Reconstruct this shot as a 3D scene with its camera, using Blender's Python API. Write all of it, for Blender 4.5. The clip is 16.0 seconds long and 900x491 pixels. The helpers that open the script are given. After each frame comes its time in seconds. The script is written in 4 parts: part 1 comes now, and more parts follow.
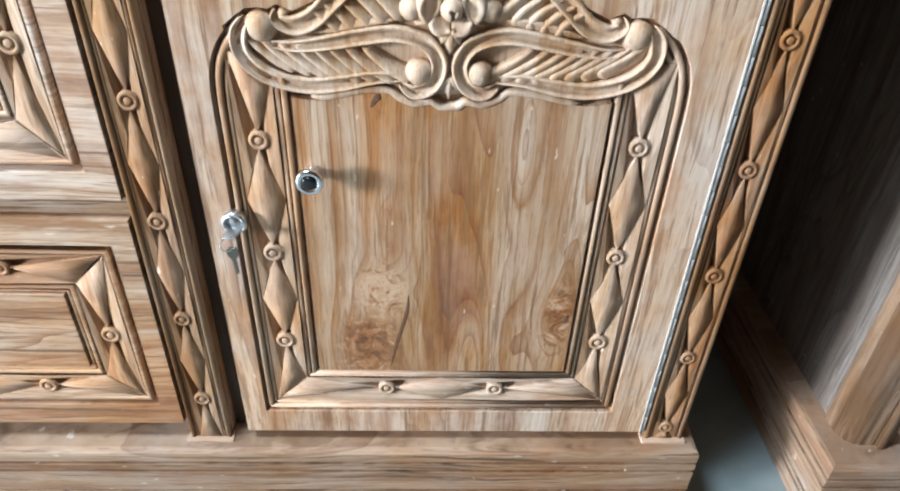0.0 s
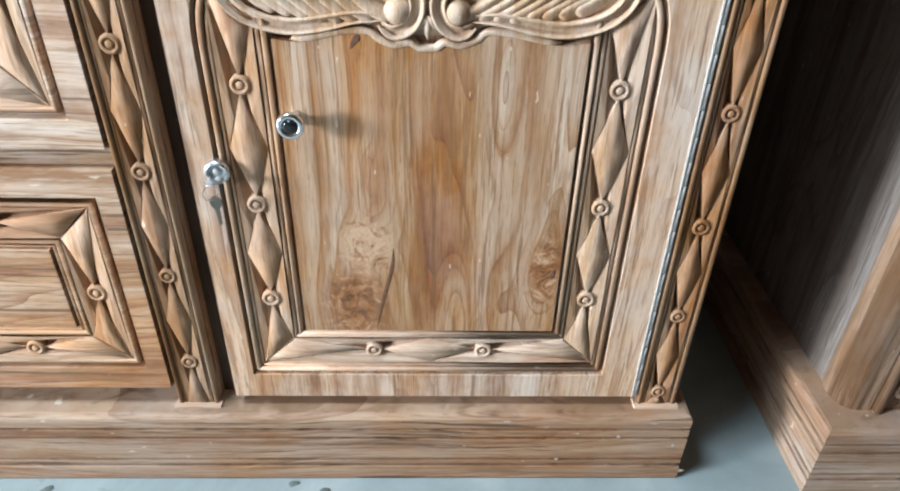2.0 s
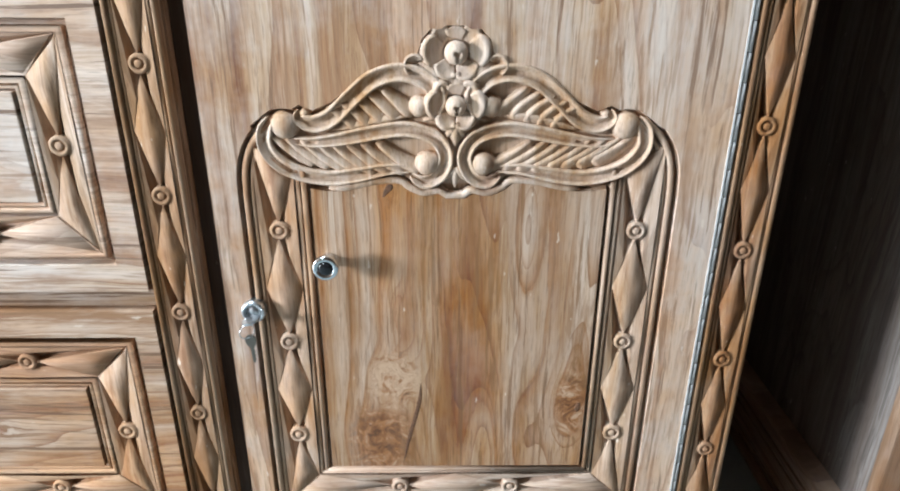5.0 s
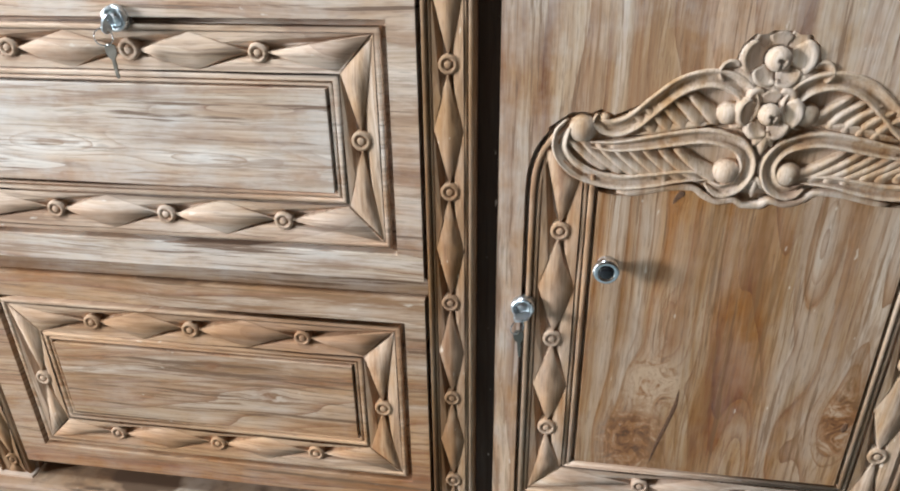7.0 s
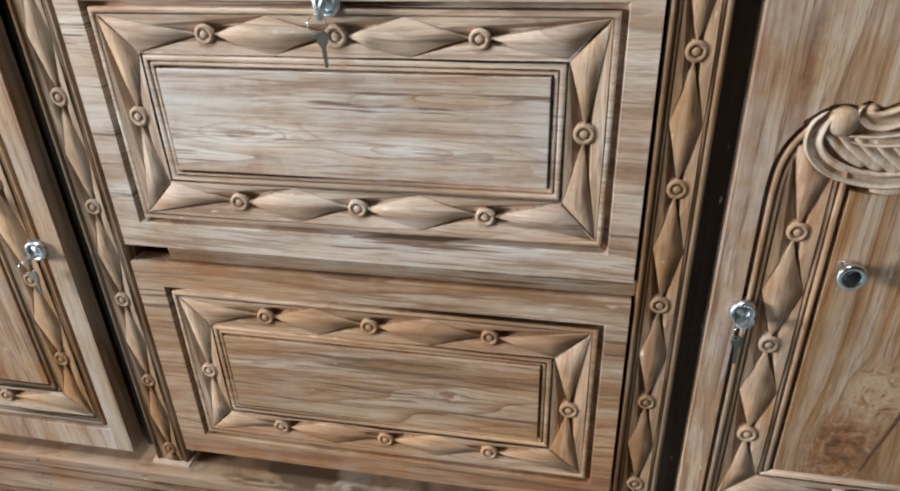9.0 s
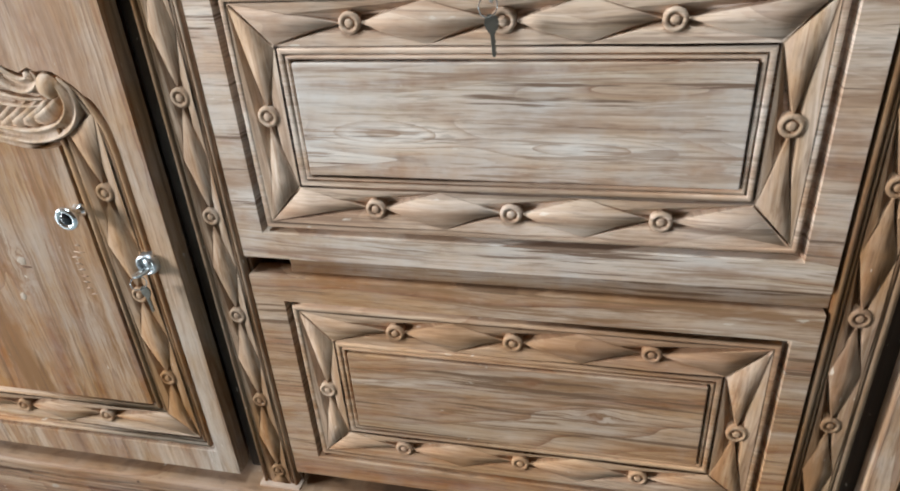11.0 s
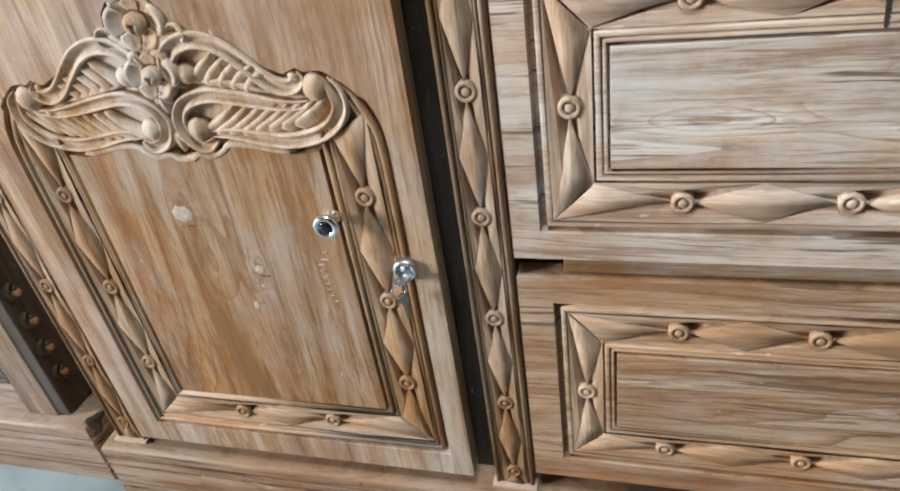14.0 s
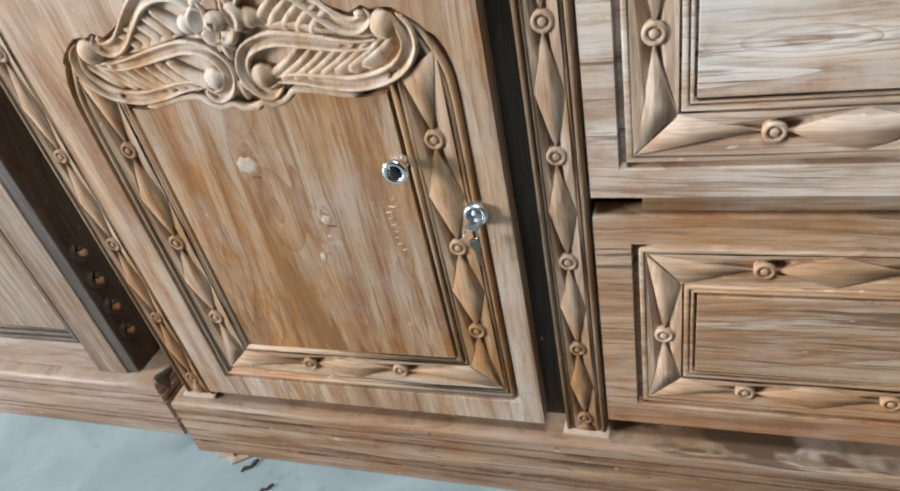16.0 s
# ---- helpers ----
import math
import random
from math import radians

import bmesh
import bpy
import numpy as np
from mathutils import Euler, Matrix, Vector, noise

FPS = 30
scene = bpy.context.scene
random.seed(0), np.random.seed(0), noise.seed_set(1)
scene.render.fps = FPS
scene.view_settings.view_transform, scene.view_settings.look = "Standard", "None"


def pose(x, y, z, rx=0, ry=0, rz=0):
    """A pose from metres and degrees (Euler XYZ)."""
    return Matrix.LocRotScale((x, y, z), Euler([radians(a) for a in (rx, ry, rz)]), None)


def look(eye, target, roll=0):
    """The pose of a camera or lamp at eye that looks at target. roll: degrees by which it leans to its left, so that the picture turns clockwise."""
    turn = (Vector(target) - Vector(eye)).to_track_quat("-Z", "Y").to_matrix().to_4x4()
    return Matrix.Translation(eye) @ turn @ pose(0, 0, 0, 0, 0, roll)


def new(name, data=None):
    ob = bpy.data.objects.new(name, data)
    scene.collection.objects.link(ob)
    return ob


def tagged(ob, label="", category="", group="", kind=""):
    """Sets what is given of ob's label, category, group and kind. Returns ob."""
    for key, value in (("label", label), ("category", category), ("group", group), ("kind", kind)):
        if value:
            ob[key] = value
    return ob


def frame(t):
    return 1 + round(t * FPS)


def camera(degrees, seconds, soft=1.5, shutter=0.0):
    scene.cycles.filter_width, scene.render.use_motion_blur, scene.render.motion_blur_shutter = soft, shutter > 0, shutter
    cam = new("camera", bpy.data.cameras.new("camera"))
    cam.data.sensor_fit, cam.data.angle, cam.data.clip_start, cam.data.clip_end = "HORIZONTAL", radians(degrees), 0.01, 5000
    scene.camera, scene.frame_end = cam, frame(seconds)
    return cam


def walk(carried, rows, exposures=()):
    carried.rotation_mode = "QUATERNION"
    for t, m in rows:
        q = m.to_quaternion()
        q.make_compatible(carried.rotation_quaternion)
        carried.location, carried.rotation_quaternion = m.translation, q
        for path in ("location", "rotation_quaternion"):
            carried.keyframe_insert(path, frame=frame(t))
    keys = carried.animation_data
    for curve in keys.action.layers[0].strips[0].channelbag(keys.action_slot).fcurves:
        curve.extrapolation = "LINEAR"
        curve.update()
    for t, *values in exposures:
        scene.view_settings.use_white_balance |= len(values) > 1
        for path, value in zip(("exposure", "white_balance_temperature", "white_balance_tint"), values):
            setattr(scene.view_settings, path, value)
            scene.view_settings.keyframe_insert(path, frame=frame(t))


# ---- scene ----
cam = camera(65.7, 16.0, 2.0)
PATH = [
    (0, (0.554, -0.56, 0.81), (0.632, 1.066, -0.353), 2.4),
    (0.5, (0.546, -0.57, 0.795), (0.597, 1.027, -0.408), 1.8),
    (1, (0.552, -0.578, 0.791), (0.661, 1.007, -0.424), 2.2),
    (1.5, (0.567, -0.585, 0.778), (0.621, 1.058, -0.361), 0.1),
    (2, (0.579, -0.598, 0.752), (0.633, 1.062, -0.363), 1.5),
    (2.5, (0.595, -0.605, 0.741), (0.599, 1.205, -0.108), -0.2),
    (3, (0.585, -0.607, 0.739), (0.588, 1.254, 0.005), -0.3),
    (3.2, (0.588, -0.603, 0.745), (0.608, 1.26, 0.017), 0.1),
    (5.3, (0.545, -0.615, 0.782), (0.572, 1.21, -0.035), 0.3),
    (5.5, (0.529, -0.614, 0.785), (0.524, 1.217, -0.02), 0.7),
    (6, (0.495, -0.616, 0.789), (0.427, 1.201, -0.044), 0.5),
    (6.5, (0.443, -0.607, 0.798), (0.312, 1.187, -0.077), 0.4),
    (7, (0.396, -0.61, 0.809), (0.119, 1.155, -0.088), -0.8),
    (7.5, (0.351, -0.619, 0.813), (0.066, 1.136, -0.102), 0.1),
    (8, (0.308, -0.612, 0.814), (-0.001, 1.105, -0.163), -0.9),
    (8.5, (0.254, -0.599, 0.822), (-0.136, 1.106, -0.147), -2.3),
    (8.7, (0.239, -0.594, 0.823), (-0.131, 1.112, -0.154), -2.0),
    (10.8, (0.107, -0.54, 0.8), (-0.262, 1.151, -0.202), -2.3),
    (11, (0.086, -0.542, 0.805), (-0.354, 1.134, -0.194), -4.2),
    (11.5, (0.031, -0.539, 0.822), (-0.476, 1.156, -0.11), -5.9),
    (12, (-0.014, -0.525, 0.832), (-0.43, 1.177, -0.133), -6.7),
    (12.5, (-0.052, -0.533, 0.83), (-0.51, 1.146, -0.156), -8.1),
    (13, (-0.095, -0.53, 0.84), (-0.633, 1.143, -0.115), -8.2),
    (13.5, (-0.13, -0.528, 0.846), (-0.715, 1.124, -0.118), -9.2),
    (14, (-0.153, -0.525, 0.832), (-0.697, 1.056, -0.265), -9.2),
    (14.5, (-0.165, -0.525, 0.811), (-0.72, 0.995, -0.364), -9.7),
    (15, (-0.177, -0.531, 0.801), (-0.713, 0.966, -0.413), -9.7),
    (15.5, (-0.177, -0.528, 0.803), (-0.728, 0.953, -0.423), -10.7),
    (16, (-0.192, -0.529, 0.815), (-0.828, 0.96, -0.358), -13.2),
]
EXPOSURES = [(0.0, 0.7, 6100, 10), (3.0, 0.7, 6100, 10), (5.5, 0.5, 5950, 10), (6.2, 0.46, 5900, 10), (7.0, 0.17, 6200, 10), (8.0, -0.14, 6300, 10), (11.0, -0.2, 6300, 10), (12.3, -0.14, 6150, 10), (13.0, -0.14, 6080, 10), (13.5, -0.2, 6200, 10), (14.5, -0.15, 6350, 10), (16.0, -0.1, 6200, 10)]
walk(cam, [(t, look(eye, target, roll)) for t, eye, target, roll in PATH], EXPOSURES)

# ---- world, daylight through the side window and a fill added overhead ----
from mathutils.geometry import tessellate_polygon

world = bpy.data.worlds.new("sky")
scene.world = world
world.use_nodes = True
wn = world.node_tree.nodes
sky = wn.new("ShaderNodeTexSky")
sky.sky_type, sky.sun_disc = "NISHITA", False
sky.sun_elevation, sky.sun_rotation = radians(42), radians(250)
world.node_tree.links.new(sky.outputs[0], wn["Background"].inputs[0])
wn["Background"].inputs[1].default_value = 0.06


def daylight(name, eye, target, width, height, power, colour):
    lamp = bpy.data.lights.new(name, "AREA")
    lamp.shape, lamp.size, lamp.size_y = "RECTANGLE", width, height
    lamp.energy, lamp.color = power, colour
    ob = new(name, lamp)
    ob.matrix_world = look(eye, target)
    return ob


daylight("daylight_side_window", (-4.45, -1.85, 1.30), (0.0, -0.20, 0.60), 1.0, 0.9, 385, (0.94, 0.98, 1.0))
# unseen fill added overhead to brighten the upper parts; no roof light is known
daylight("added_overhead_fill", (-0.30, -0.48, 2.38), (-0.30, -0.48, 0.0), 0.6, 0.5, 40, (0.80, 0.93, 1.0))


# ---- materials ----
def nodes_of(name):
    m = bpy.data.materials.new(name)
    m.use_nodes = True
    t = m.node_tree
    return m, t, t.nodes["Principled BSDF"]


def node(t, kind, **values):
    n = t.nodes.new(kind)
    for key, value in values.items():
        n.inputs[key].default_value = value
    return n


def ramp(t, source, stops):
    n = t.nodes.new("ShaderNodeValToRGB")
    while len(n.color_ramp.elements) < len(stops):
        n.color_ramp.elements.new(0.5)
    for e, (p, c) in zip(n.color_ramp.elements, stops):
        e.position, e.color = p, (*c, 1) if len(c) == 3 else c
    t.links.new(source, n.inputs[0])
    return n


def mixed(t, how, fac, a, b):
    n = t.nodes.new("ShaderNodeMix")
    n.data_type, n.blend_type = "RGBA", how
    for socket, value in ((n.inputs[0], fac), (n.inputs[6], a), (n.inputs[7], b)):
        if isinstance(value, bpy.types.NodeSocket):
            t.links.new(value, socket)
        elif isinstance(value, (int, float)):
            socket.default_value = value
        else:
            socket.default_value = (*value, 1)
    return n.outputs[2]


def maths(t, how, a, b):
    n = t.nodes.new("ShaderNodeMath")
    n.operation = how
    for socket, value in zip(n.inputs, (a, b)):
        if isinstance(value, bpy.types.NodeSocket):
            t.links.new(value, socket)
        else:
            socket.default_value = value
    return n.outputs[0]


def vector(t, how, a, b, scale=None):
    n = t.nodes.new("ShaderNodeVectorMath")
    n.operation = how
    for socket, value in zip(n.inputs, (a, b)):
        if isinstance(value, bpy.types.NodeSocket):
            t.links.new(value, socket)
        elif value is not None:
            socket.default_value = value
    if scale is not None:
        t.links.new(scale, n.inputs["Scale"])
    return n


def wood(name, upright=True, shift=0.0, tone=1.0, knots=(), warm=1.0, board=0.0, dust=0.6, heart_by=0.45, ring_by=0.8, stain_by=0.6, vein_by=0.55, matt=0.0, rust=0.0, arches=(), burls=(), band_by=0.6, sat=1.0):
    """Raw teak, sanded and unvarnished, with growth rings, pores, boards and dust. knots: (x, z, size, how dark); arches: tongues of grain (x, z, half width, half length, rings); burls: mottled patches (x, z, half width, half height, how dark)."""
    m, t, bsdf = nodes_of(name)
    link = t.links.new
    place = t.nodes.new("ShaderNodeTexCoord").outputs["Object"]
    start = place
    dark_knots = None
    for x, z, size, strength in knots:
        off = vector(t, "MULTIPLY", vector(t, "SUBTRACT", start, (x, 0, z)).outputs[0], (1, 0, 0.6) if upright else (0.5, 0, 1)).outputs[0]
        wob = node(t, "ShaderNodeTexNoise", Scale=45.0, Detail=3.0)
        link(start, wob.inputs["Vector"])
        r = maths(t, "DIVIDE", vector(t, "LENGTH", off, None).outputs["Value"], size)
        near = maths(t, "POWER", 2.718, maths(t, "MULTIPLY", maths(t, "MULTIPLY", r, r), -1.0))
        swirl = vector(t, "SUBTRACT", wob.outputs["Color"], (0.5, 0.5, 0.5)).outputs[0]
        bent = vector(t, "SCALE", swirl, None, maths(t, "MULTIPLY", near, size * 2.6)).outputs[0]
        push = vector(t, "SCALE", off, None, maths(t, "MULTIPLY", near, -0.7)).outputs[0]
        place = vector(t, "ADD", vector(t, "ADD", place, bent).outputs[0], push).outputs[0]
        blotch = ramp(t, wob.outputs[0], [(0.43, (1, 1, 1)), (0.56, (0.08, 0.08, 0.08))]).outputs[0]
        near = maths(t, "MULTIPLY", maths(t, "MULTIPLY", near, strength), blotch)
        dark_knots = near if dark_knots is None else maths(t, "MAXIMUM", dark_knots, near)
    # the grain wavers
    for scale, reach in ((3.5, 0.030), (17.0, 0.0065), (70.0, 0.0014)):
        sway = node(t, "ShaderNodeTexNoise", Scale=scale, Detail=2.0)
        mp = t.nodes.new("ShaderNodeMapping")
        link(start, mp.inputs[0])
        mp.inputs["Location"].default_value = (shift * 1.7, 0.3, shift * 0.9)
        mp.inputs["Scale"].default_value = (1, 1, 0.45) if upright else (0.45, 1, 1)
        link(mp.outputs[0], sway.inputs["Vector"])
        off = vector(t, "SUBTRACT", sway.outputs["Color"], (0.5, 0.5, 0.5)).outputs[0]
        place = vector(t, "ADD", place, vector(t, "MULTIPLY", off, (reach, reach, reach)).outputs[0]).outputs[0]
    along = (1, 1, 0.08) if upright else (0.08, 1, 1)

    def stretched(loc, scale):
        mp = t.nodes.new("ShaderNodeMapping")
        link(place, mp.inputs[0])
        mp.inputs["Location"].default_value = (shift + loc, shift * 0.7, shift * 1.3 + loc)
        mp.inputs["Scale"].default_value = scale if upright else (scale[0], scale[0], 1.0)
        return mp.outputs[0]

    fibre = stretched(0.0, along)
    fine = node(t, "ShaderNodeTexNoise", Scale=520.0, Detail=3.0, Roughness=0.6)
    streak = node(t, "ShaderNodeTexNoise", Scale=62.0, Detail=5.0, Roughness=0.64, Distortion=0.35)
    broad = node(t, "ShaderNodeTexNoise", Scale=16.0, Detail=4.0, Roughness=0.55, Distortion=0.6)
    for n in (fine, streak, broad):
        link(fibre, n.inputs["Vector"])
    k = tone
    axis = t.nodes.new("ShaderNodeSeparateXYZ")
    link(place, axis.inputs[0])
    across = axis.outputs[0 if upright else 2]
    # growth rings: lines that run with the grain and close into arches where the boards were cut flat
    field = node(t, "ShaderNodeTexNoise", Scale=5.0, Detail=3.0, Roughness=0.42)
    link(stretched(4.2, (1, 1, 0.13) if upright else (0.13, 1, 1)), field.inputs["Vector"])
    def bump_at(x, z, w, h):
        d = vector(t, "MULTIPLY", vector(t, "SUBTRACT", start, (x, 0, z)).outputs[0], (1 / w, 0, 1 / h)).outputs[0]
        return maths(t, "POWER", 2.718, maths(t, "MULTIPLY", vector(t, "DOT_PRODUCT", d, d).outputs["Value"], -1.0))

    height = maths(t, "ADD", maths(t, "MULTIPLY", across, 52.0), maths(t, "MULTIPLY", field.outputs[0], 24.0))
    for x, z, w, h, count in arches:
        height = maths(t, "ADD", height, maths(t, "MULTIPLY", bump_at(x, z, w, h), count))
    for x, z, w, h, dark in burls:
        height = maths(t, "ADD", height, maths(t, "MULTIPLY", bump_at(x, z, w, h), 5.0))
    level = maths(t, "FRACT", height, 0.0)
    season = maths(t, "FRACT", maths(t, "ADD", maths(t, "MULTIPLY", height, 0.31), maths(t, "MULTIPLY", streak.outputs[0], 0.28)), 0.0)
    rings = ramp(t, level, [(0.0, (0.52, 0.35, 0.22)), (0.06, (0.72, 0.56, 0.42)), (0.22, (0.96, 0.90, 0.84)), (0.45, (1.04, 1.04, 1.04)), (0.90, (1.05, 1.06, 1.06)), (0.97, (1.09, 1.10, 1.10))]).outputs[0]
    mixed_tone = maths(t, "ADD", maths(t, "ADD", maths(t, "MULTIPLY", broad.outputs[0], 0.42), 0.127), maths(t, "MULTIPLY", streak.outputs[0], 0.33))
    if board:
        sep = t.nodes.new("ShaderNodeSeparateXYZ")
        link(start, sep.inputs[0])
        row = maths(t, "FLOOR", maths(t, "DIVIDE", maths(t, "ADD", sep.outputs[0 if upright else 2], 7.03 + shift), board), 0.0)
        white = t.nodes.new("ShaderNodeTexWhiteNoise")
        white.noise_dimensions = "1D"
        link(row, white.inputs["W"])
        mixed_tone = maths(t, "ADD", mixed_tone, maths(t, "MULTIPLY", maths(t, "SUBTRACT", white.outputs["Value"], 0.5), 0.07))
    base = ramp(t, mixed_tone, [
        (0.38, (0.26 * k, 0.120 * k, 0.046 * k)), (0.44, (0.43 * k, 0.250 * k, 0.116 * k)),
        (0.48, (0.53 * k, 0.372 * k, 0.236 * k)), (0.53, (0.61 * k, 0.465 * k, 0.350 * k)), (0.62, (0.72 * k, 0.605 * k, 0.510 * k))]).outputs[0]
    ring_gain = node(t, "ShaderNodeTexNoise", Scale=16.0, Detail=2.0)
    link(stretched(1.3, (1, 1, 0.25) if upright else (0.25, 1, 1)), ring_gain.inputs["Vector"])
    gain = ramp(t, ring_gain.outputs[0], [(0.36, (0.20,) * 3), (0.58, (1.0,) * 3)]).outputs[0]
    for x, z, w, h, count in arches:
        gain = maths(t, "MAXIMUM", gain, bump_at(x, z, w * 1.7, h * 1.3))
    base = mixed(t, "MULTIPLY", maths(t, "MULTIPLY", gain, ring_by), base, rings)
    bands = ramp(t, season, [(0.0, (0.68, 0.44, 0.24)), (0.05, (0.82, 0.62, 0.41)), (0.35, (1.0, 0.93, 0.84)), (0.70, (1.10, 1.12, 1.14)), (0.93, (1.02, 0.99, 0.95)), (1.0, (0.86, 0.73, 0.58))]).outputs[0]
    base = mixed(t, "MULTIPLY", band_by, base, bands)
    pores = ramp(t, fine.outputs[0], [(0.34, (0.36, 0.28, 0.22)), (0.43, (0.93, 0.91, 0.90)), (0.66, (1.10, 1.10, 1.10))]).outputs[0]
    base = mixed(t, "MULTIPLY", 0.42, base, pores)
    comb = node(t, "ShaderNodeTexNoise", Scale=430.0, Detail=4.0, Roughness=0.6)
    link(stretched(8.8, (1, 1, 0.016) if upright else (0.016, 1, 1)), comb.inputs["Vector"])
    fibres = ramp(t, comb.outputs[0], [(0.36, (0.70, 0.60, 0.52)), (0.50, (0.99, 0.98, 0.97)), (0.66, (1.08, 1.09, 1.10))]).outputs[0]
    base = mixed(t, "MULTIPLY", 0.2 + 0.35 * ring_by, base, fibres)
    # warmer heartwood in long zones with frayed edges
    heart = node(t, "ShaderNodeTexNoise", Scale=6.0, Detail=5.0, Roughness=0.62)
    link(stretched(6.6, (1, 1, 0.22) if upright else (0.22, 1, 1)), heart.inputs["Vector"])
    zone = ramp(t, heart.outputs[0], [(0.44, (0, 0, 0)), (0.58, (1, 1, 1))]).outputs[0]
    base = mixed(t, "MULTIPLY", maths(t, "MULTIPLY", zone, heart_by), base, (1.0 * warm, 0.74, 0.43))
    if rust:
        base = mixed(t, "MULTIPLY", rust, base, (1.0, 0.85, 0.69))
    # sanding dust lies in greyish patches
    cloud = node(t, "ShaderNodeTexNoise", Scale=7.0, Detail=5.0, Roughness=0.7)
    link(start, cloud.inputs["Vector"])
    grey = ramp(t, cloud.outputs[0], [(0.42, (0, 0, 0)), (0.62, (1, 1, 1))]).outputs[0]
    base = mixed(t, "MIX", maths(t, "MULTIPLY", maths(t, "MULTIPLY", grey, dust), streak.outputs[0]), base, (0.68 * k, 0.61 * k, 0.55 * k))
    # brown sap stains, frayed along the grain
    stain = node(t, "ShaderNodeTexNoise", Scale=13.0, Detail=6.0, Roughness=0.75)
    link(stretched(9.1, (1, 1, 0.13) if upright else (0.13, 1, 1)), stain.inputs["Vector"])
    sap = ramp(t, stain.outputs[0], [(0.535, (0, 0, 0)), (0.62, (1, 1, 1))]).outputs[0]
    base = mixed(t, "MIX", maths(t, "MULTIPLY", sap, stain_by), base, (0.36 * k, 0.178 * k, 0.074 * k))
    # thin dark veins
    thread = node(t, "ShaderNodeTexNoise", Scale=280.0, Detail=3.0, Roughness=0.6, Distortion=0.2)
    link(stretched(3.3, (1, 1, 0.030) if upright else (0.030, 1, 1)), thread.inputs["Vector"])
    threads = ramp(t, thread.outputs[0], [(0.55, (0, 0, 0)), (0.61, (1, 1, 1))]).outputs[0]
    base = mixed(t, "MIX", maths(t, "MULTIPLY", maths(t, "MULTIPLY", threads, ring_by * 0.85), gain), base, (0.31 * k, 0.162 * k, 0.074 * k))
    vein = node(t, "ShaderNodeTexNoise", Scale=120.0, Detail=4.0, Roughness=0.7)
    link(stretched(5.5, (1, 1, 0.03) if upright else (0.03, 1, 1)), vein.inputs["Vector"])
    veins = ramp(t, vein.outputs[0], [(0.57, (0, 0, 0)), (0.62, (1, 1, 1))]).outputs[0]
    base = mixed(t, "MIX", maths(t, "MULTIPLY", veins, vein_by), base, (0.21 * k, 0.110 * k, 0.055 * k))
    if dark_knots is not None:
        base = mixed(t, "MIX", dark_knots, base, (0.22, 0.092, 0.036))
    for x, z, w, h, dark in burls:
        curd = node(t, "ShaderNodeTexNoise", Scale=46.0, Detail=7.0, Roughness=0.62, Distortion=1.8)
        link(start, curd.inputs["Vector"])
        edge = maths(t, "MULTIPLY", bump_at(x, z, w, h), maths(t, "ADD", curd.outputs[0], 0.75))
        inside = ramp(t, edge, [(0.22, (0, 0, 0)), (0.85, (1, 1, 1))]).outputs[0]
        swirl = maths(t, "FRACT", maths(t, "ADD", maths(t, "MULTIPLY", curd.outputs[0], 7.0), maths(t, "MULTIPLY", bump_at(x, z, w, h), 2.5)), 0.0)
        lines = ramp(t, swirl, [(0.0, (0.42, 0.32, 0.25)), (0.09, (0.78, 0.70, 0.62)), (0.22, (1.0, 0.98, 0.96)), (0.9, (1.06, 1.06, 1.06))]).outputs[0]
        flesh = ramp(t, curd.outputs[0], [(0.36, (0.12 * k, 0.046 * k, 0.018 * k)), (0.36 + 0.16 * dark, (0.44 * k, 0.200 * k, 0.082 * k)), (0.44 + 0.20 * dark, (0.74 * k, 0.52 * k, 0.35 * k))]).outputs[0]
        base = mixed(t, "MIX", maths(t, "MULTIPLY", inside, 0.88), base, mixed(t, "MULTIPLY", 1.0, flesh, lines))
    # pale nicks
    nick = node(t, "ShaderNodeTexNoise", Scale=150.0, Detail=2.0)
    link(stretched(2.7, (1, 1, 0.35) if upright else (0.35, 1, 1)), nick.inputs["Vector"])
    nicks = ramp(t, nick.outputs[0], [(0.73, (0, 0, 0)), (0.77, (1, 1, 1))]).outputs[0]
    base = mixed(t, "MIX", maths(t, "MULTIPLY", nicks, 0.55), base, (0.72, 0.62, 0.50))
    hsv = node(t, "ShaderNodeHueSaturation", Saturation=sat)
    link(base, hsv.inputs["Color"])
    link(hsv.outputs[0], bsdf.inputs["Base Color"])
    link(ramp(t, streak.outputs[0], [(0.3, (0.68 + matt,) * 3), (0.7, (0.52 + matt,) * 3)]).outputs[0], bsdf.inputs["Roughness"])
    bsdf.inputs["Specular IOR Level"].default_value = 0.38 - matt * 0.8
    bump = node(t, "ShaderNodeBump", Strength=0.18, Distance=0.0010)
    high = maths(t, "ADD", fine.outputs[0], maths(t, "MULTIPLY", streak.outputs[0], 0.8))
    link(high, bump.inputs["Height"])
    link(bump.outputs[0], bsdf.inputs["Normal"])
    return m


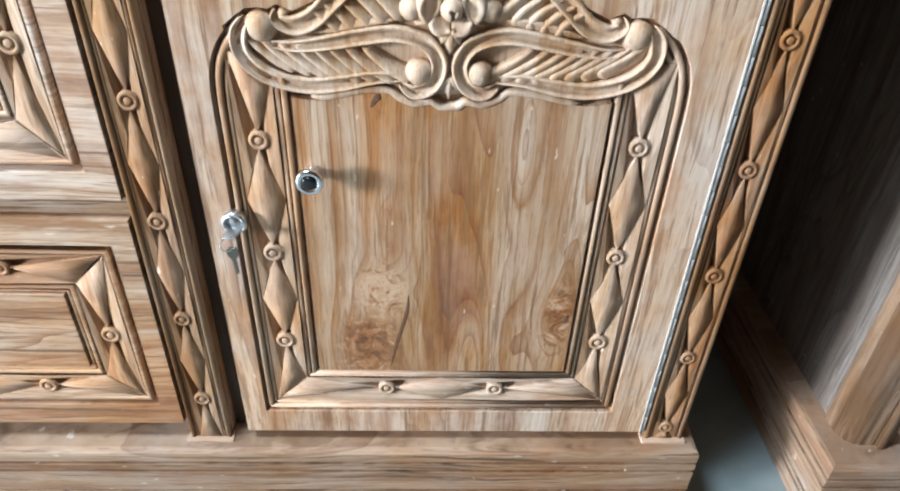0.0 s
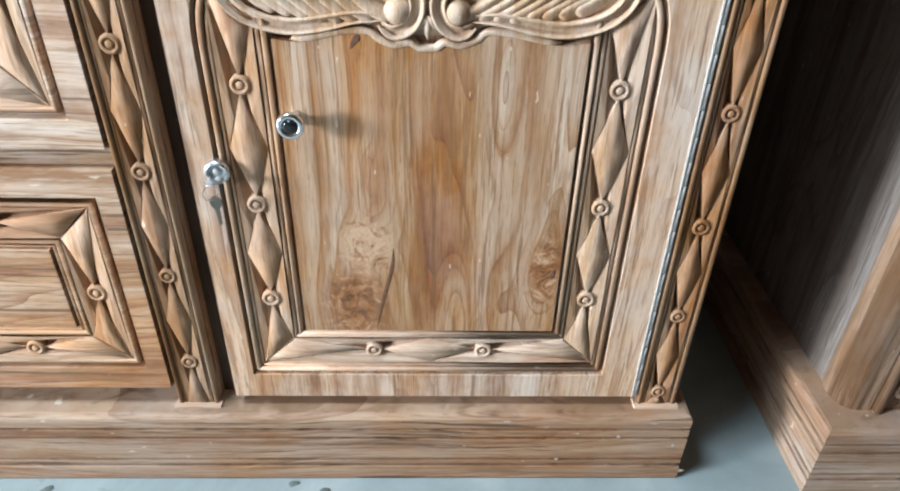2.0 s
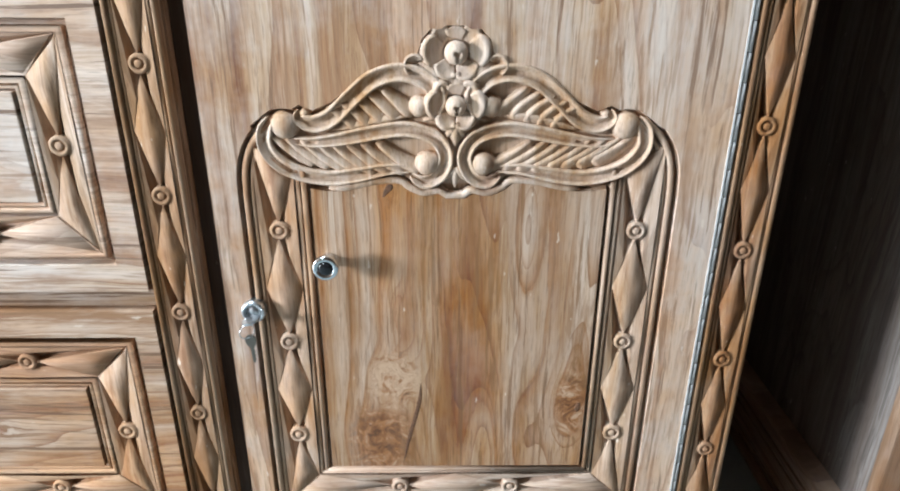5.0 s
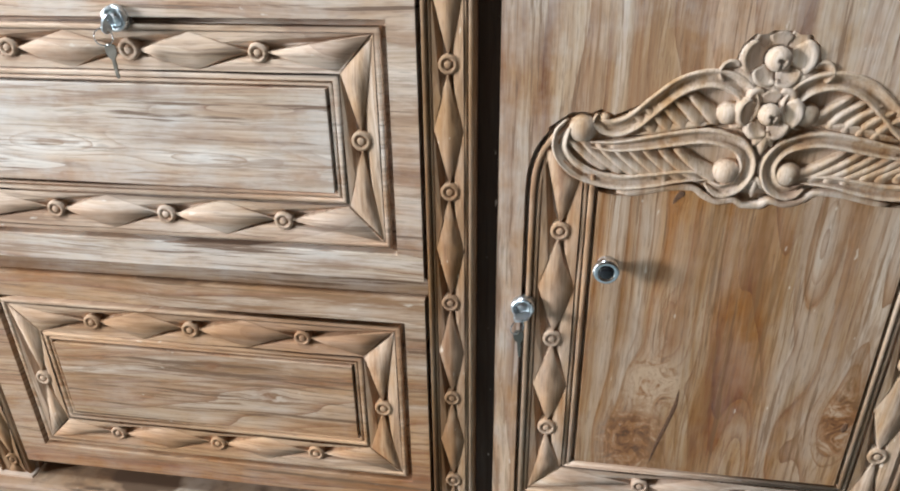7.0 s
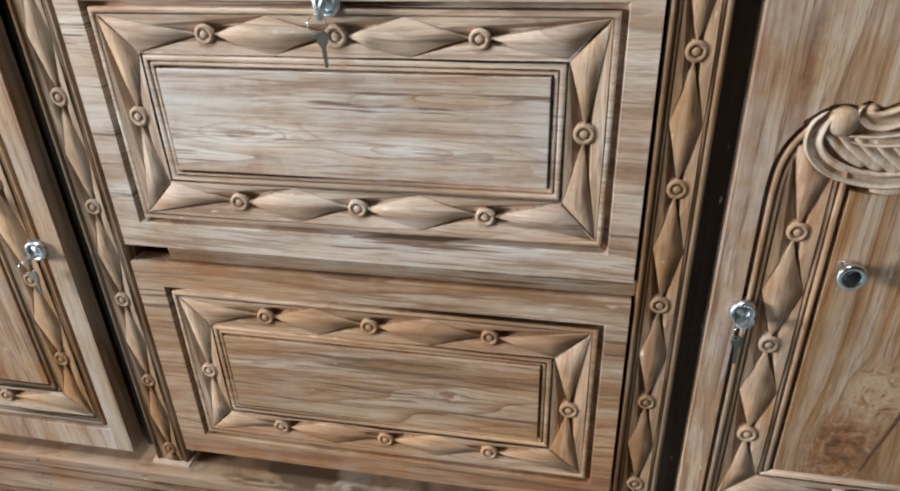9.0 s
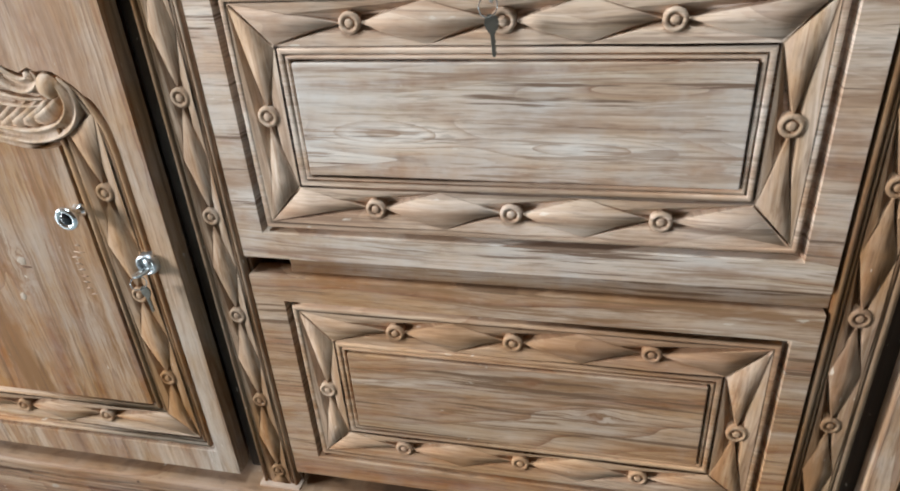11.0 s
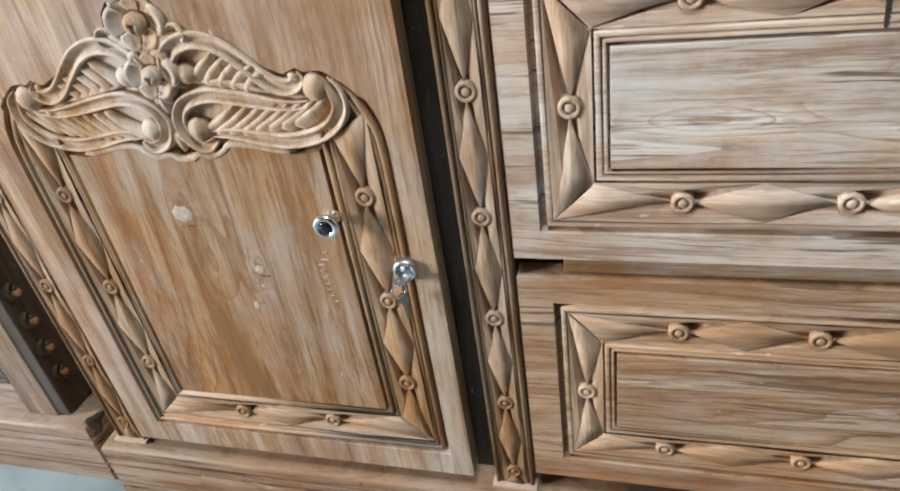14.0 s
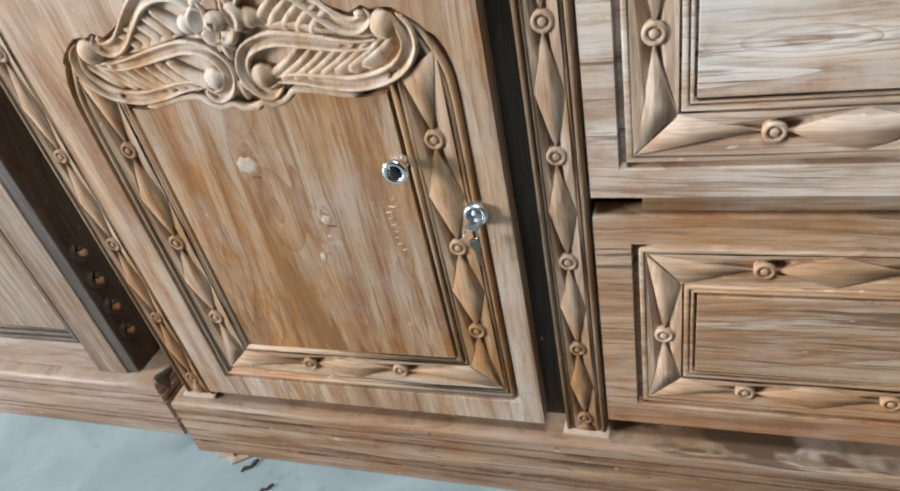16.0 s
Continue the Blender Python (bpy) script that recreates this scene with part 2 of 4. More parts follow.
def metal(name, colour, rough):
    m, t, bsdf = nodes_of(name)
    n = node(t, "ShaderNodeTexNoise", Scale=180.0, Detail=4.0)
    tc = t.nodes.new("ShaderNodeTexCoord")
    t.links.new(tc.outputs["Object"], n.inputs["Vector"])
    r = ramp(t, n.outputs[0], [(0.35, (rough,) * 3), (0.7, (min(1, rough + 0.18),) * 3)])
    t.links.new(r.outputs[0], bsdf.inputs["Roughness"])
    bsdf.inputs["Base Color"].default_value = (*colour, 1)
    bsdf.inputs["Metallic"].default_value = 1.0
    return m


def plain(name, a, b, scale, rough=0.7, bump_by=0.3):
    m, t, bsdf = nodes_of(name)
    tc = t.nodes.new("ShaderNodeTexCoord")
    n = node(t, "ShaderNodeTexNoise", Scale=scale, Detail=6.0, Roughness=0.65)
    t.links.new(tc.outputs["Object"], n.inputs["Vector"])
    c = ramp(t, n.outputs[0], [(0.3, a), (0.7, b)])
    t.links.new(c.outputs[0], bsdf.inputs["Base Color"])
    bsdf.inputs["Roughness"].default_value = rough
    bp = node(t, "ShaderNodeBump", Strength=bump_by, Distance=0.002)
    t.links.new(n.outputs[0], bp.inputs["Height"])
    t.links.new(bp.outputs[0], bsdf.inputs["Normal"])
    return m


def marble(name):
    """Pale bluish marble slabs, dusty, with grey veins."""
    m, t, bsdf = nodes_of(name)
    tc = t.nodes.new("ShaderNodeTexCoord")
    vein = node(t, "ShaderNodeTexNoise", Scale=3.2, Detail=8.0, Roughness=0.6, Distortion=1.6)
    soil = node(t, "ShaderNodeTexNoise", Scale=16.0, Detail=6.0, Roughness=0.7)
    for n in (vein, soil):
        t.links.new(tc.outputs["Object"], n.inputs["Vector"])
    base = ramp(t, vein.outputs[0], [(0.30, (0.15, 0.20, 0.205)), (0.42, (0.23, 0.28, 0.287)), (0.6, (0.29, 0.345, 0.352)), (0.75, (0.38, 0.43, 0.435))]).outputs[0]
    spots = ramp(t, soil.outputs[0], [(0.62, (0, 0, 0)), (0.68, (1, 1, 1))]).outputs[0]
    base = mixed(t, "MIX", maths(t, "MULTIPLY", spots, 0.45), base, (0.17, 0.19, 0.185))
    t.links.new(base, bsdf.inputs["Base Color"])
    r = ramp(t, soil.outputs[0], [(0.3, (0.30,) * 3), (0.7, (0.55,) * 3)])
    t.links.new(r.outputs[0], bsdf.inputs["Roughness"])
    return m


WOOD_V = wood("teak_upright", True, 0.0, 0.92, board=0.125, dust=1.0, heart_by=0.5, ring_by=0.85, rust=0.1, band_by=0.7, sat=0.905, vein_by=0.75)
WOOD_H = wood("teak_lengthwise", False, 3.1, 0.86, heart_by=0.6, rust=0.35, band_by=0.7, sat=0.955)
WOOD_PLINTH = wood("brown_teak_lengthwise", False, 6.7, 0.558, heart_by=0.6, dust=0.45, stain_by=0.9, vein_by=1.0, ring_by=0.85, rust=0.7, band_by=0.7, arches=((0.62, 0.070, 0.20, 0.018, 3.0), (-0.35, 0.060, 0.24, 0.016, 3.0)), sat=0.93)
DRAWER_FACE = wood("teak_drawer_face", False, 21.3, 0.92, heart_by=0.5, dust=1.1, stain_by=0.8, vein_by=1.0, ring_by=1.0, rust=0.1, band_by=0.9, sat=0.8)
CARVED_V = wood("fresh_cut_teak_upright", True, 0.9, 0.8, heart_by=0.5, dust=0.5, ring_by=0.45, stain_by=0.5, vein_by=0.3, matt=0.25, rust=0.35, band_by=0.4, sat=0.925)
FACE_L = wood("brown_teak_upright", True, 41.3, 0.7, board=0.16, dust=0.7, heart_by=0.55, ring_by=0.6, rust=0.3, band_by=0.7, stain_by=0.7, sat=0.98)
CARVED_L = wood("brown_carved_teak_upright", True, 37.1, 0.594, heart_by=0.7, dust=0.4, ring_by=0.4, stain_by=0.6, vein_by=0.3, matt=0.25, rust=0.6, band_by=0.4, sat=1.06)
CREST = wood("pale_carved_teak", True, 2.3, 0.902, heart_by=0.25, dust=0.9, ring_by=0.2, stain_by=0.12, vein_by=0.1, matt=0.25, rust=0.15, band_by=0.15, sat=0.954)
CARVED_POST = wood("carved_teak_post", True, 7.7, 0.585, heart_by=0.6, dust=0.4, ring_by=0.5, stain_by=0.8, vein_by=0.4, matt=0.25, rust=0.5, band_by=0.5, sat=1.0)
CARVED_H = wood("fresh_cut_teak_lengthwise", False, 3.7, 0.96, heart_by=0.45, dust=0.5, ring_by=0.5, stain_by=0.6, vein_by=0.5, matt=0.25, rust=0.2, band_by=0.5, sat=0.785)
WOOD_DRAWER = wood("teak_drawer_board", False, 8.4, 0.94, heart_by=0.3, dust=1.3, vein_by=1.0, ring_by=0.9, stain_by=0.5, rust=0.0, band_by=0.9, arches=((-0.11, 0.590, 0.070, 0.014, 3.4), (0.06, 0.580, 0.080, 0.012, 2.8), (0.10, 0.634, 0.11, 0.010, -2.2)), sat=0.777)
PANEL_R = wood("teak_panel_burl", True, 1.7, 0.685, dust=0.35, heart_by=1.0, board=0.068, ring_by=0.9, stain_by=0.95, rust=0.55, band_by=1.0,
               knots=((0.706, 0.320, 0.020, 1.0), (0.512, 0.562, 0.008, 0.6)),
               arches=((0.644, 0.520, 0.011, 0.062, 3.2), (0.514, 0.430, 0.013, 0.045, 2.4), (0.702, 0.372, 0.010, 0.030, 2.0), (0.610, 0.250, 0.020, 0.090, -2.0), (0.655, 0.270, 0.022, 0.080, 2.2)),
               burls=((0.494, 0.272, 0.032, 0.052, 1.1), (0.512, 0.350, 0.027, 0.036, 0.25), (0.700, 0.316, 0.016, 0.040, 0.8)), sat=1.048)
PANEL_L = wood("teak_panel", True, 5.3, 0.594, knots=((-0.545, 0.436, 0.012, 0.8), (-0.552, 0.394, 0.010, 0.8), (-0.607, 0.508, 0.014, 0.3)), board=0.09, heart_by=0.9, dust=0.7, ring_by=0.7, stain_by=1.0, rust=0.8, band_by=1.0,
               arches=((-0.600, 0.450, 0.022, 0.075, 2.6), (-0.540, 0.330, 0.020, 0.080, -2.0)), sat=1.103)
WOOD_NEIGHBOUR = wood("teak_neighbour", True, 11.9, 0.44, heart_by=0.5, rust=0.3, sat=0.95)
# near-black teak that carries the shade of the left side and the door gaps
WOOD_DARK_SHADE = wood("dark_teak_and_shade", True, 17.3, 0.1, dust=0.1, sat=1.0)
# darker, greyer teak: the shade of the right-hand gap is in its tone
WOOD_GREY_SHADE = wood("teak_greyed_as_shade", True, 21.3, 0.31, dust=0.4, sat=0.5)
WOOD_NEIGHBOUR_H = wood("teak_neighbour_lengthwise", False, 14.2, 0.6, heart_by=0.6, rust=0.3, sat=0.8)
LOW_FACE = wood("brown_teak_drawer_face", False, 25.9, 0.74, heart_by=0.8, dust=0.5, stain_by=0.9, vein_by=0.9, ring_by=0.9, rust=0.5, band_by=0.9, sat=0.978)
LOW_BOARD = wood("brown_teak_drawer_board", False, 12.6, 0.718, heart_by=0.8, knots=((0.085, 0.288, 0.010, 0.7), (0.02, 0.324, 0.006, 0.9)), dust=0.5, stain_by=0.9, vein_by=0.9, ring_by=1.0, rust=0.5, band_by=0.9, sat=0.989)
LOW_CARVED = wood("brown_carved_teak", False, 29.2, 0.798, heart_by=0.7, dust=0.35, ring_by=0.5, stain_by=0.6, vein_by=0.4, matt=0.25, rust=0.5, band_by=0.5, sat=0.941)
WOOD_RAIL = wood("grey_teak_rail", False, 33.3, 0.58, heart_by=0.1, dust=1.0, stain_by=0.7, vein_by=0.9)
PUTTY = plain("pale_wood_filler", (0.34, 0.25, 0.18), (0.50, 0.41, 0.32), 90.0, 0.8)
KNOT = plain("dark_knot_wood", (0.06, 0.028, 0.013), (0.20, 0.095, 0.045), 240.0, 0.8)
CHROME = metal("chrome", (0.78, 0.81, 0.83), 0.07)
PALE_STEEL = plain("dull_zinc", (0.46, 0.46, 0.45), (0.66, 0.66, 0.63), 120.0, 0.75, 0.1)
STEEL = metal("brushed_steel", (0.60, 0.63, 0.65), 0.26)
NICKEL = metal("worn_nickel", (0.22, 0.20, 0.17), 0.32)
# black that paints a dark reflection into the chrome knobs
KNOB_REFLECTION = plain("black_knob_reflection", (0.006, 0.007, 0.008), (0.012, 0.013, 0.015), 30.0, 0.10, 0.0)
MARBLE = marble("pale_marble")
PLASTER = plain("ochre_plaster", (0.075, 0.048, 0.030), (0.115, 0.076, 0.048), 6.0, 0.85)
GLUE = plain("dried_glue", (0.07, 0.085, 0.08), (0.14, 0.16, 0.15), 120.0, 0.6)
# for dark splinters, and for the shade painted on the left hinge
DEBRIS_AND_SHADE = plain("dark_debris_and_gap_shade", (0.03, 0.025, 0.02), (0.07, 0.055, 0.04), 90.0, 0.9)


# ---- mesh helpers ----
def part(name, bm, material, parent=None, label=""):
    me = bpy.data.meshes.new(name)
    bmesh.ops.recalc_face_normals(bm, faces=bm.faces)
    bm.to_mesh(me)
    bm.free()
    me.materials.append(material)
    ob = new(name, me)
    if parent is not None:
        ob.parent = parent
    if label:
        ob["label"] = label
    return ob


def thing(name, label, category, group="", kind=""):
    return tagged(new(name), label, category, group, kind)


def box(bm, x0, x1, y0, y1, z0, z1, bevel=0.0):
    vs = [bm.verts.new(p) for p in ((x0, y0, z0), (x1, y0, z0), (x1, y1, z0), (x0, y1, z0), (x0, y0, z1), (x1, y0, z1), (x1, y1, z1), (x0, y1, z1))]
    fs = [bm.faces.new([vs[i] for i in q]) for q in ((0, 1, 5, 4), (1, 2, 6, 5), (2, 3, 7, 6), (3, 0, 4, 7), (4, 5, 6, 7), (3, 2, 1, 0))]
    if bevel:
        edges = {e for f in fs for e in f.edges}
        bmesh.ops.bevel(bm, geom=list(edges), offset=bevel, segments=2, affect="EDGES", profile=0.6)
    return bm


def boxed(x0, x1, y0, y1, z0, z1, bevel=0.0):
    return box(bmesh.new(), min(x0, x1), max(x0, x1), y0, y1, z0, z1, bevel)


def inset(loop, d):
    """An outline moved inwards by d (outlines run anticlockwise or clockwise alike)."""
    n = len(loop)
    area = sum(loop[i][0] * loop[(i + 1) % n][1] - loop[(i + 1) % n][0] * loop[i][1] for i in range(n))
    turn = 1 if area > 0 else -1
    out = []
    for i in range(n):
        a, p, b = Vector(loop[i - 1]), Vector(loop[i]), Vector(loop[(i + 1) % n])
        e, f = (p - a).normalized(), (b - p).normalized()
        ne, nf = Vector((-e.y, e.x)) * turn, Vector((-f.y, f.x)) * turn
        m = ne + nf
        m = m / max(0.35, m.dot(m) / 2)
        out.append((p.x + m.x * d, p.y + m.y * d))
    return out


def plate(outer, hole, y0, y1, ramp_by=0.0):
    """A board with a cut-out: outlines in (x, z), front at y0, back at y1. ramp_by: how far the cut-out's sides slope inwards."""
    bm = bmesh.new()
    loops = [outer] + ([hole] if hole else [])
    deep = [outer] + ([inset(hole, ramp_by)] if hole else [])
    flat = [p for loop in loops for p in loop]
    low = [p for loop in deep for p in loop]
    front = [bm.verts.new((x, y0, z)) for x, z in flat]
    back = [bm.verts.new((x, y1, z)) for x, z in low]
    for a, b, c in tessellate_polygon([[Vector((x, z, 0)) for x, z in loop] for loop in loops]):
        bm.faces.new((front[a], front[b], front[c]))
    start = 0
    for loop in loops:
        n = len(loop)
        for i in range(n):
            j = (i + 1) % n
            bm.faces.new((front[start + i], front[start + j], back[start + j], back[start + i]))
        start += n
    return bm


def sloped(loop, y0, y1, by):
    """A raised board whose edges slope outwards to the ground."""
    bm = bmesh.new()
    top = [bm.verts.new((x, y0, z)) for x, z in loop]
    foot = [bm.verts.new((x, y1, z)) for x, z in inset(loop, -by)]
    for a, b, c in tessellate_polygon([[Vector((x, z, 0)) for x, z in loop]]):
        bm.faces.new((top[a], top[b], top[c]))
    n = len(loop)
    for i in range(n):
        j = (i + 1) % n
        bm.faces.new((top[i], top[j], foot[j], foot[i]))
    return bm


def spline(points, steps=6):
    """A smooth line through points (Catmull-Rom)."""
    p = [Vector(q) for q in points]
    p = [2 * p[0] - p[1]] + p + [2 * p[-1] - p[-2]]
    out = []
    for i in range(1, len(p) - 2):
        a, b, c, d = p[i - 1 : i + 3]
        for k in range(steps):
            s = k / steps
            out.append(0.5 * (2 * b + (c - a) * s + (2 * a - 5 * b + 4 * c - d) * s * s + (3 * b - a - 3 * c + d) * s ** 3))
    return out + [p[-2]]


ROUND = [(1, 0), (0.97, 0.50), (0.84, 0.84), (0.52, 0.98), (0, 1.0), (-0.52, 0.98), (-0.84, 0.84), (-0.97, 0.50), (-1, 0)]
FLUTED = [(1, 0), (0.97, 0.60), (0.88, 0.92), (0.72, 1.0), (0.55, 0.90), (0.32, 0.60), (0.08, 0.40), (-0.18, 0.44), (-0.44, 0.68), (-0.64, 0.92), (-0.80, 0.97), (-0.94, 0.66), (-1, 0)]

BLADE = [(1, 0), (0.92, 0.35), (0.70, 0.86), (0.48, 1.0), (0.15, 0.90), (-0.30, 0.68), (-0.72, 0.40), (-0.94, 0.16), (-1, 0)]


def ridge(bm, line, width, height, y0, profile=ROUND, closed=False):
    """A carved ridge along a line of (x, z). width: metres, or a function of 0..1 along it."""
    rows, n = [], len(line)
    for i, p in enumerate(line):
        s = i / (n - 1)
        if closed:
            a, b = line[i - 1], line[(i + 1) % n]
        else:
            a, b = line[max(i - 1, 0)], line[min(i + 1, n - 1)]
        d = Vector((b[0] - a[0], b[1] - a[1]))
        d.normalize()
        side = Vector((-d.y, d.x))
        w = width(s) if callable(width) else width
        h = height * min(1.0, 0.25 + w / (width(0.5) if callable(width) else w))
        row = [bm.verts.new((p[0] + side.x * o * w / 2, y0 + (0.003 if q == 0 else 0) - h * q, p[1] + side.y * o * w / 2)) for o, q in profile]
        rows.append(row)
    pairs = list(zip(rows, rows[1:])) + ([(rows[-1], rows[0])] if closed else [])
    for r0, r1 in pairs:
        for k in range(len(profile) - 1):
            bm.faces.new((r0[k], r0[k + 1], r1[k + 1], r1[k]))
    if not closed:
        bm.faces.new(rows[0])
        bm.faces.new(rows[-1])
    for f in bm.faces:
        f.smooth = True
    return bm


def taper(w, a=0.25, b=0.25, low=0.25):
    return lambda s: w * (low + (1 - low) * min(1.0, s / a if a else 1, (1 - s) / b if b else 1) ** 0.7)


def bead_frame(x0, x1, z0, z1, w, h, y0):
    """A mitred bead round a rectangle whose middle line is given."""
    bm = bmesh.new()
    corners = [(x0, z0), (x1, z0), (x1, z1), (x0, z1)]
    ways = [(1, 1), (-1, 1), (-1, -1), (1, -1)]
    rows = []
    for (x, z), (a, b) in zip(corners, ways):
        rows.append([bm.verts.new((x + a * o * w / 2, y0 + (0.003 if q < 0.01 else 0) - h * q, z + b * o * w / 2)) for o, q in ROUND])
    for i in range(4):
        r0, r1 = rows[i], rows[(i + 1) % 4]
        for k in range(8):
            f = bm.faces.new((r0[k], r0[k + 1], r1[k + 1], r1[k]))
            f.smooth = True
    return bm


def lathe(profile, x, z, n=20, bm=None, squash=1.0):
    """A turned piece whose axis points out of the front: profile of (radius, y)."""
    bm = bm or bmesh.new()
    rows = []
    for r, y in profile:
        if r < 1e-6:
            rows.append([bm.verts.new((x, y, z))])
        else:
            rows.append([bm.verts.new((x + r * math.cos(2 * math.pi * k / n), y, z + squash * r * math.sin(2 * math.pi * k / n))) for k in range(n)])
    for a, b in zip(rows, rows[1:]):
        for k in range(n):
            j = (k + 1) % n
            q = [v for v in ((a[k], a[j]) if len(a) > 1 else (a[0],))] + [v for v in ((b[j], b[k]) if len(b) > 1 else (b[0],))]
            f = bm.faces.new(q)
            f.smooth = True
    return bm


CUT, EDGE, MITRE, DEEP, SHALLOW = 0.0112, 0.0022, 0.0112, 0.0132, 0.0040


def gem(outline, cuts, crest=-0.0005):
    """A chip-carved lozenge: flat facets that meet at a low peak, their edges falling into V cuts. outline: (x, z, depth of the cut there, how far out the facets reach); cuts: the depth at the middle of each edge."""
    bm = bmesh.new()
    n = len(outline)
    cx = sum(p[0] for p in outline) / n + random.uniform(-0.0018, 0.0018)
    cz = sum(p[1] for p in outline) / n + random.uniform(-0.0018, 0.0018)
    rim, shelf = [], []
    for i in range(n):
        p, q = outline[i], outline[(i + 1) % n]
        low = 0.0030 if p[2] > 0.005 else 0.0018
        a = (cx + (p[0] - cx) * p[3], cz + (p[1] - cz) * p[3], low + random.uniform(-0.0003, 0.0003))
        b = (cx + (q[0] - cx) * q[3], cz + (q[1] - cz) * q[3], 0.0030 if q[2] > 0.005 else 0.0018)
        share = 0.62 if p[2] > 0.005 else 0.38 if q[2] > 0.005 else 0.5
        ox, oz = q[0] + (p[0] - q[0]) * share, q[1] + (p[1] - q[1]) * share
        wide = ox - cx > 0 if abs(q[1] - p[1]) > 0.8 * abs(q[0] - p[0]) else (ox - cx) * abs(q[1] - p[1]) > 0
        bow = 0.35 if cuts[i] < 0.006 else -0.9 if wide and cuts[i] == DEEP else 0.30
        mx, mz = b[0] + (a[0] - b[0]) * share, b[1] + (a[1] - b[1]) * share
        rim += [(p[0], p[1], p[2]), (ox, oz, cuts[i])]
        shelf += [a, (mx + (ox - mx) * bow, mz + (oz - mz) * bow, (a[2] + b[2]) / 2)]
    rows = [[bm.verts.new((x, y, z)) for x, z, y in ring] for ring in (rim, shelf)]
    rows.append([bm.verts.new((cx + (x - cx) * 0.12, crest + y * 0.10, cz + (z - cz) * 0.12)) for x, z, y in shelf])
    n = len(rim)
    for k in range(n):
        m = (k + 1) % n
        bm.faces.new((rows[0][k], rows[0][m], rows[1][m], rows[1][k]))
        bm.faces.new((rows[1][k], rows[1][m], rows[2][m], rows[2][k])).smooth = True
    bm.faces.new(rows[2]).smooth = True
    return bm


def chip(a, b, tip, cut_a, cut_b):
    """A triangle beside a rosette: flush at the bead, falling into the V cuts of the two lozenges, with a wide wall on the side cut away from the window."""
    bm = bmesh.new()
    mx, mz = (a[0] + b[0]) / 2, (a[1] + b[1]) / 2
    f = random.uniform(0.46, 0.56)
    deep, other = (a, b) if cut_a > cut_b else (b, a)
    ex, ez = deep[0] - tip[0], deep[1] - tip[1]
    side = 1 if (other[0] - tip[0]) * -ez + (other[1] - tip[1]) * ex > 0 else -1
    away = side * ez > 0
    lean = 0.0 if cut_a == cut_b else -0.50 if away else 0.45
    va, vb, vt = [bm.verts.new((p[0], y, p[1])) for p, y in ((a, EDGE), (b, EDGE), (tip, CUT))]
    ma = bm.verts.new((a[0] * 0.38 + tip[0] * 0.62, cut_a, a[1] * 0.38 + tip[1] * 0.62))
    mb = bm.verts.new((b[0] * 0.38 + tip[0] * 0.62, cut_b, b[1] * 0.38 + tip[1] * 0.62))
    vm = bm.verts.new((mx, 0.0008, mz))
    px, pz = mx + (tip[0] - mx) * f, mz + (tip[1] - mz) * f
    px, pz = px + (deep[0] - mx) * lean, pz + (deep[1] - mz) * lean
    vp = bm.verts.new((px, random.uniform(0.0016, 0.0024), pz))
    for q in ((va, vm, vp), (vm, vb, vp), (va, vp, ma), (ma, vp, vt), (vp, vb, mb), (vp, mb, vt)):
        bm.faces.new(q)
    return bm


def rosette(x, z, parent, material, r=0.0098):
    r *= random.uniform(0.95, 1.05)
    x, z = x + random.uniform(-0.0006, 0.0006), z + random.uniform(-0.0006, 0.0006)
    prof = [(r, 0.0115), (r, 0.0018), (r * 0.92, 0.0007), (r * 0.78, 0.0002), (r * 0.62, 0.0005), (r * 0.55, 0.0020), (r * 0.48, 0.0027), (r * 0.42, 0.0020), (r * 0.35, 0.0004), (r * 0.20, -0.0001), (0, 0.0)]
    return part("rosette", lathe(prof, x, z, 16), material, parent)


def chain(parent, material, to_xz, nodes, ends, r=0.0098, hand=1):
    """A run of lozenges and rosettes along a band. to_xz(s, o) gives (x, z) at s along it and o across (-1 to 1).
    ends: for each end, the s of the corner at o = -1 and at o = +1 (a mitre). hand: which two edges of a lozenge are cut deep."""
    mids = [(a + b) / 2 for a, b in zip(nodes, nodes[1:])]
    one, two = (SHALLOW, DEEP) if hand > 0 else (DEEP, SHALLOW)
    for s in nodes:
        x, z = to_xz(s, 0)
        rosette(x, z, parent, material, r)
    for a, b, m in zip(nodes, nodes[1:], mids):
        part("lozenge", gem([(*to_xz(a, 0), CUT, 0.86), (*to_xz(m, -1), EDGE, 0.94), (*to_xz(b, 0), CUT, 0.86), (*to_xz(m, 1), EDGE, 0.94)], [one, two, one, two]), material, parent)
    for e, ((lo, hi), n) in enumerate(((ends[0], nodes[0]), (ends[1], nodes[-1]))):
        part("lozenge", gem([(*to_xz(n, 0), CUT, 0.86), (*to_xz(lo, -1), EDGE, 0.92), (*to_xz(hi, 1), EDGE, 0.92)], [(two, one)[e], MITRE, (one, two)[e]]), material, parent)
    for i, n in enumerate(nodes):
        for o in (-1, 1):
            k = 0 if o < 0 else 1
            a = mids[i - 1] if i else ends[0][k]
            b = mids[i] if i < len(mids) else ends[1][k]
            part("carved_chip", chip(to_xz(a, o), to_xz(b, o), to_xz(n, 0), two if o < 0 else one, one if o < 0 else two), material, parent)


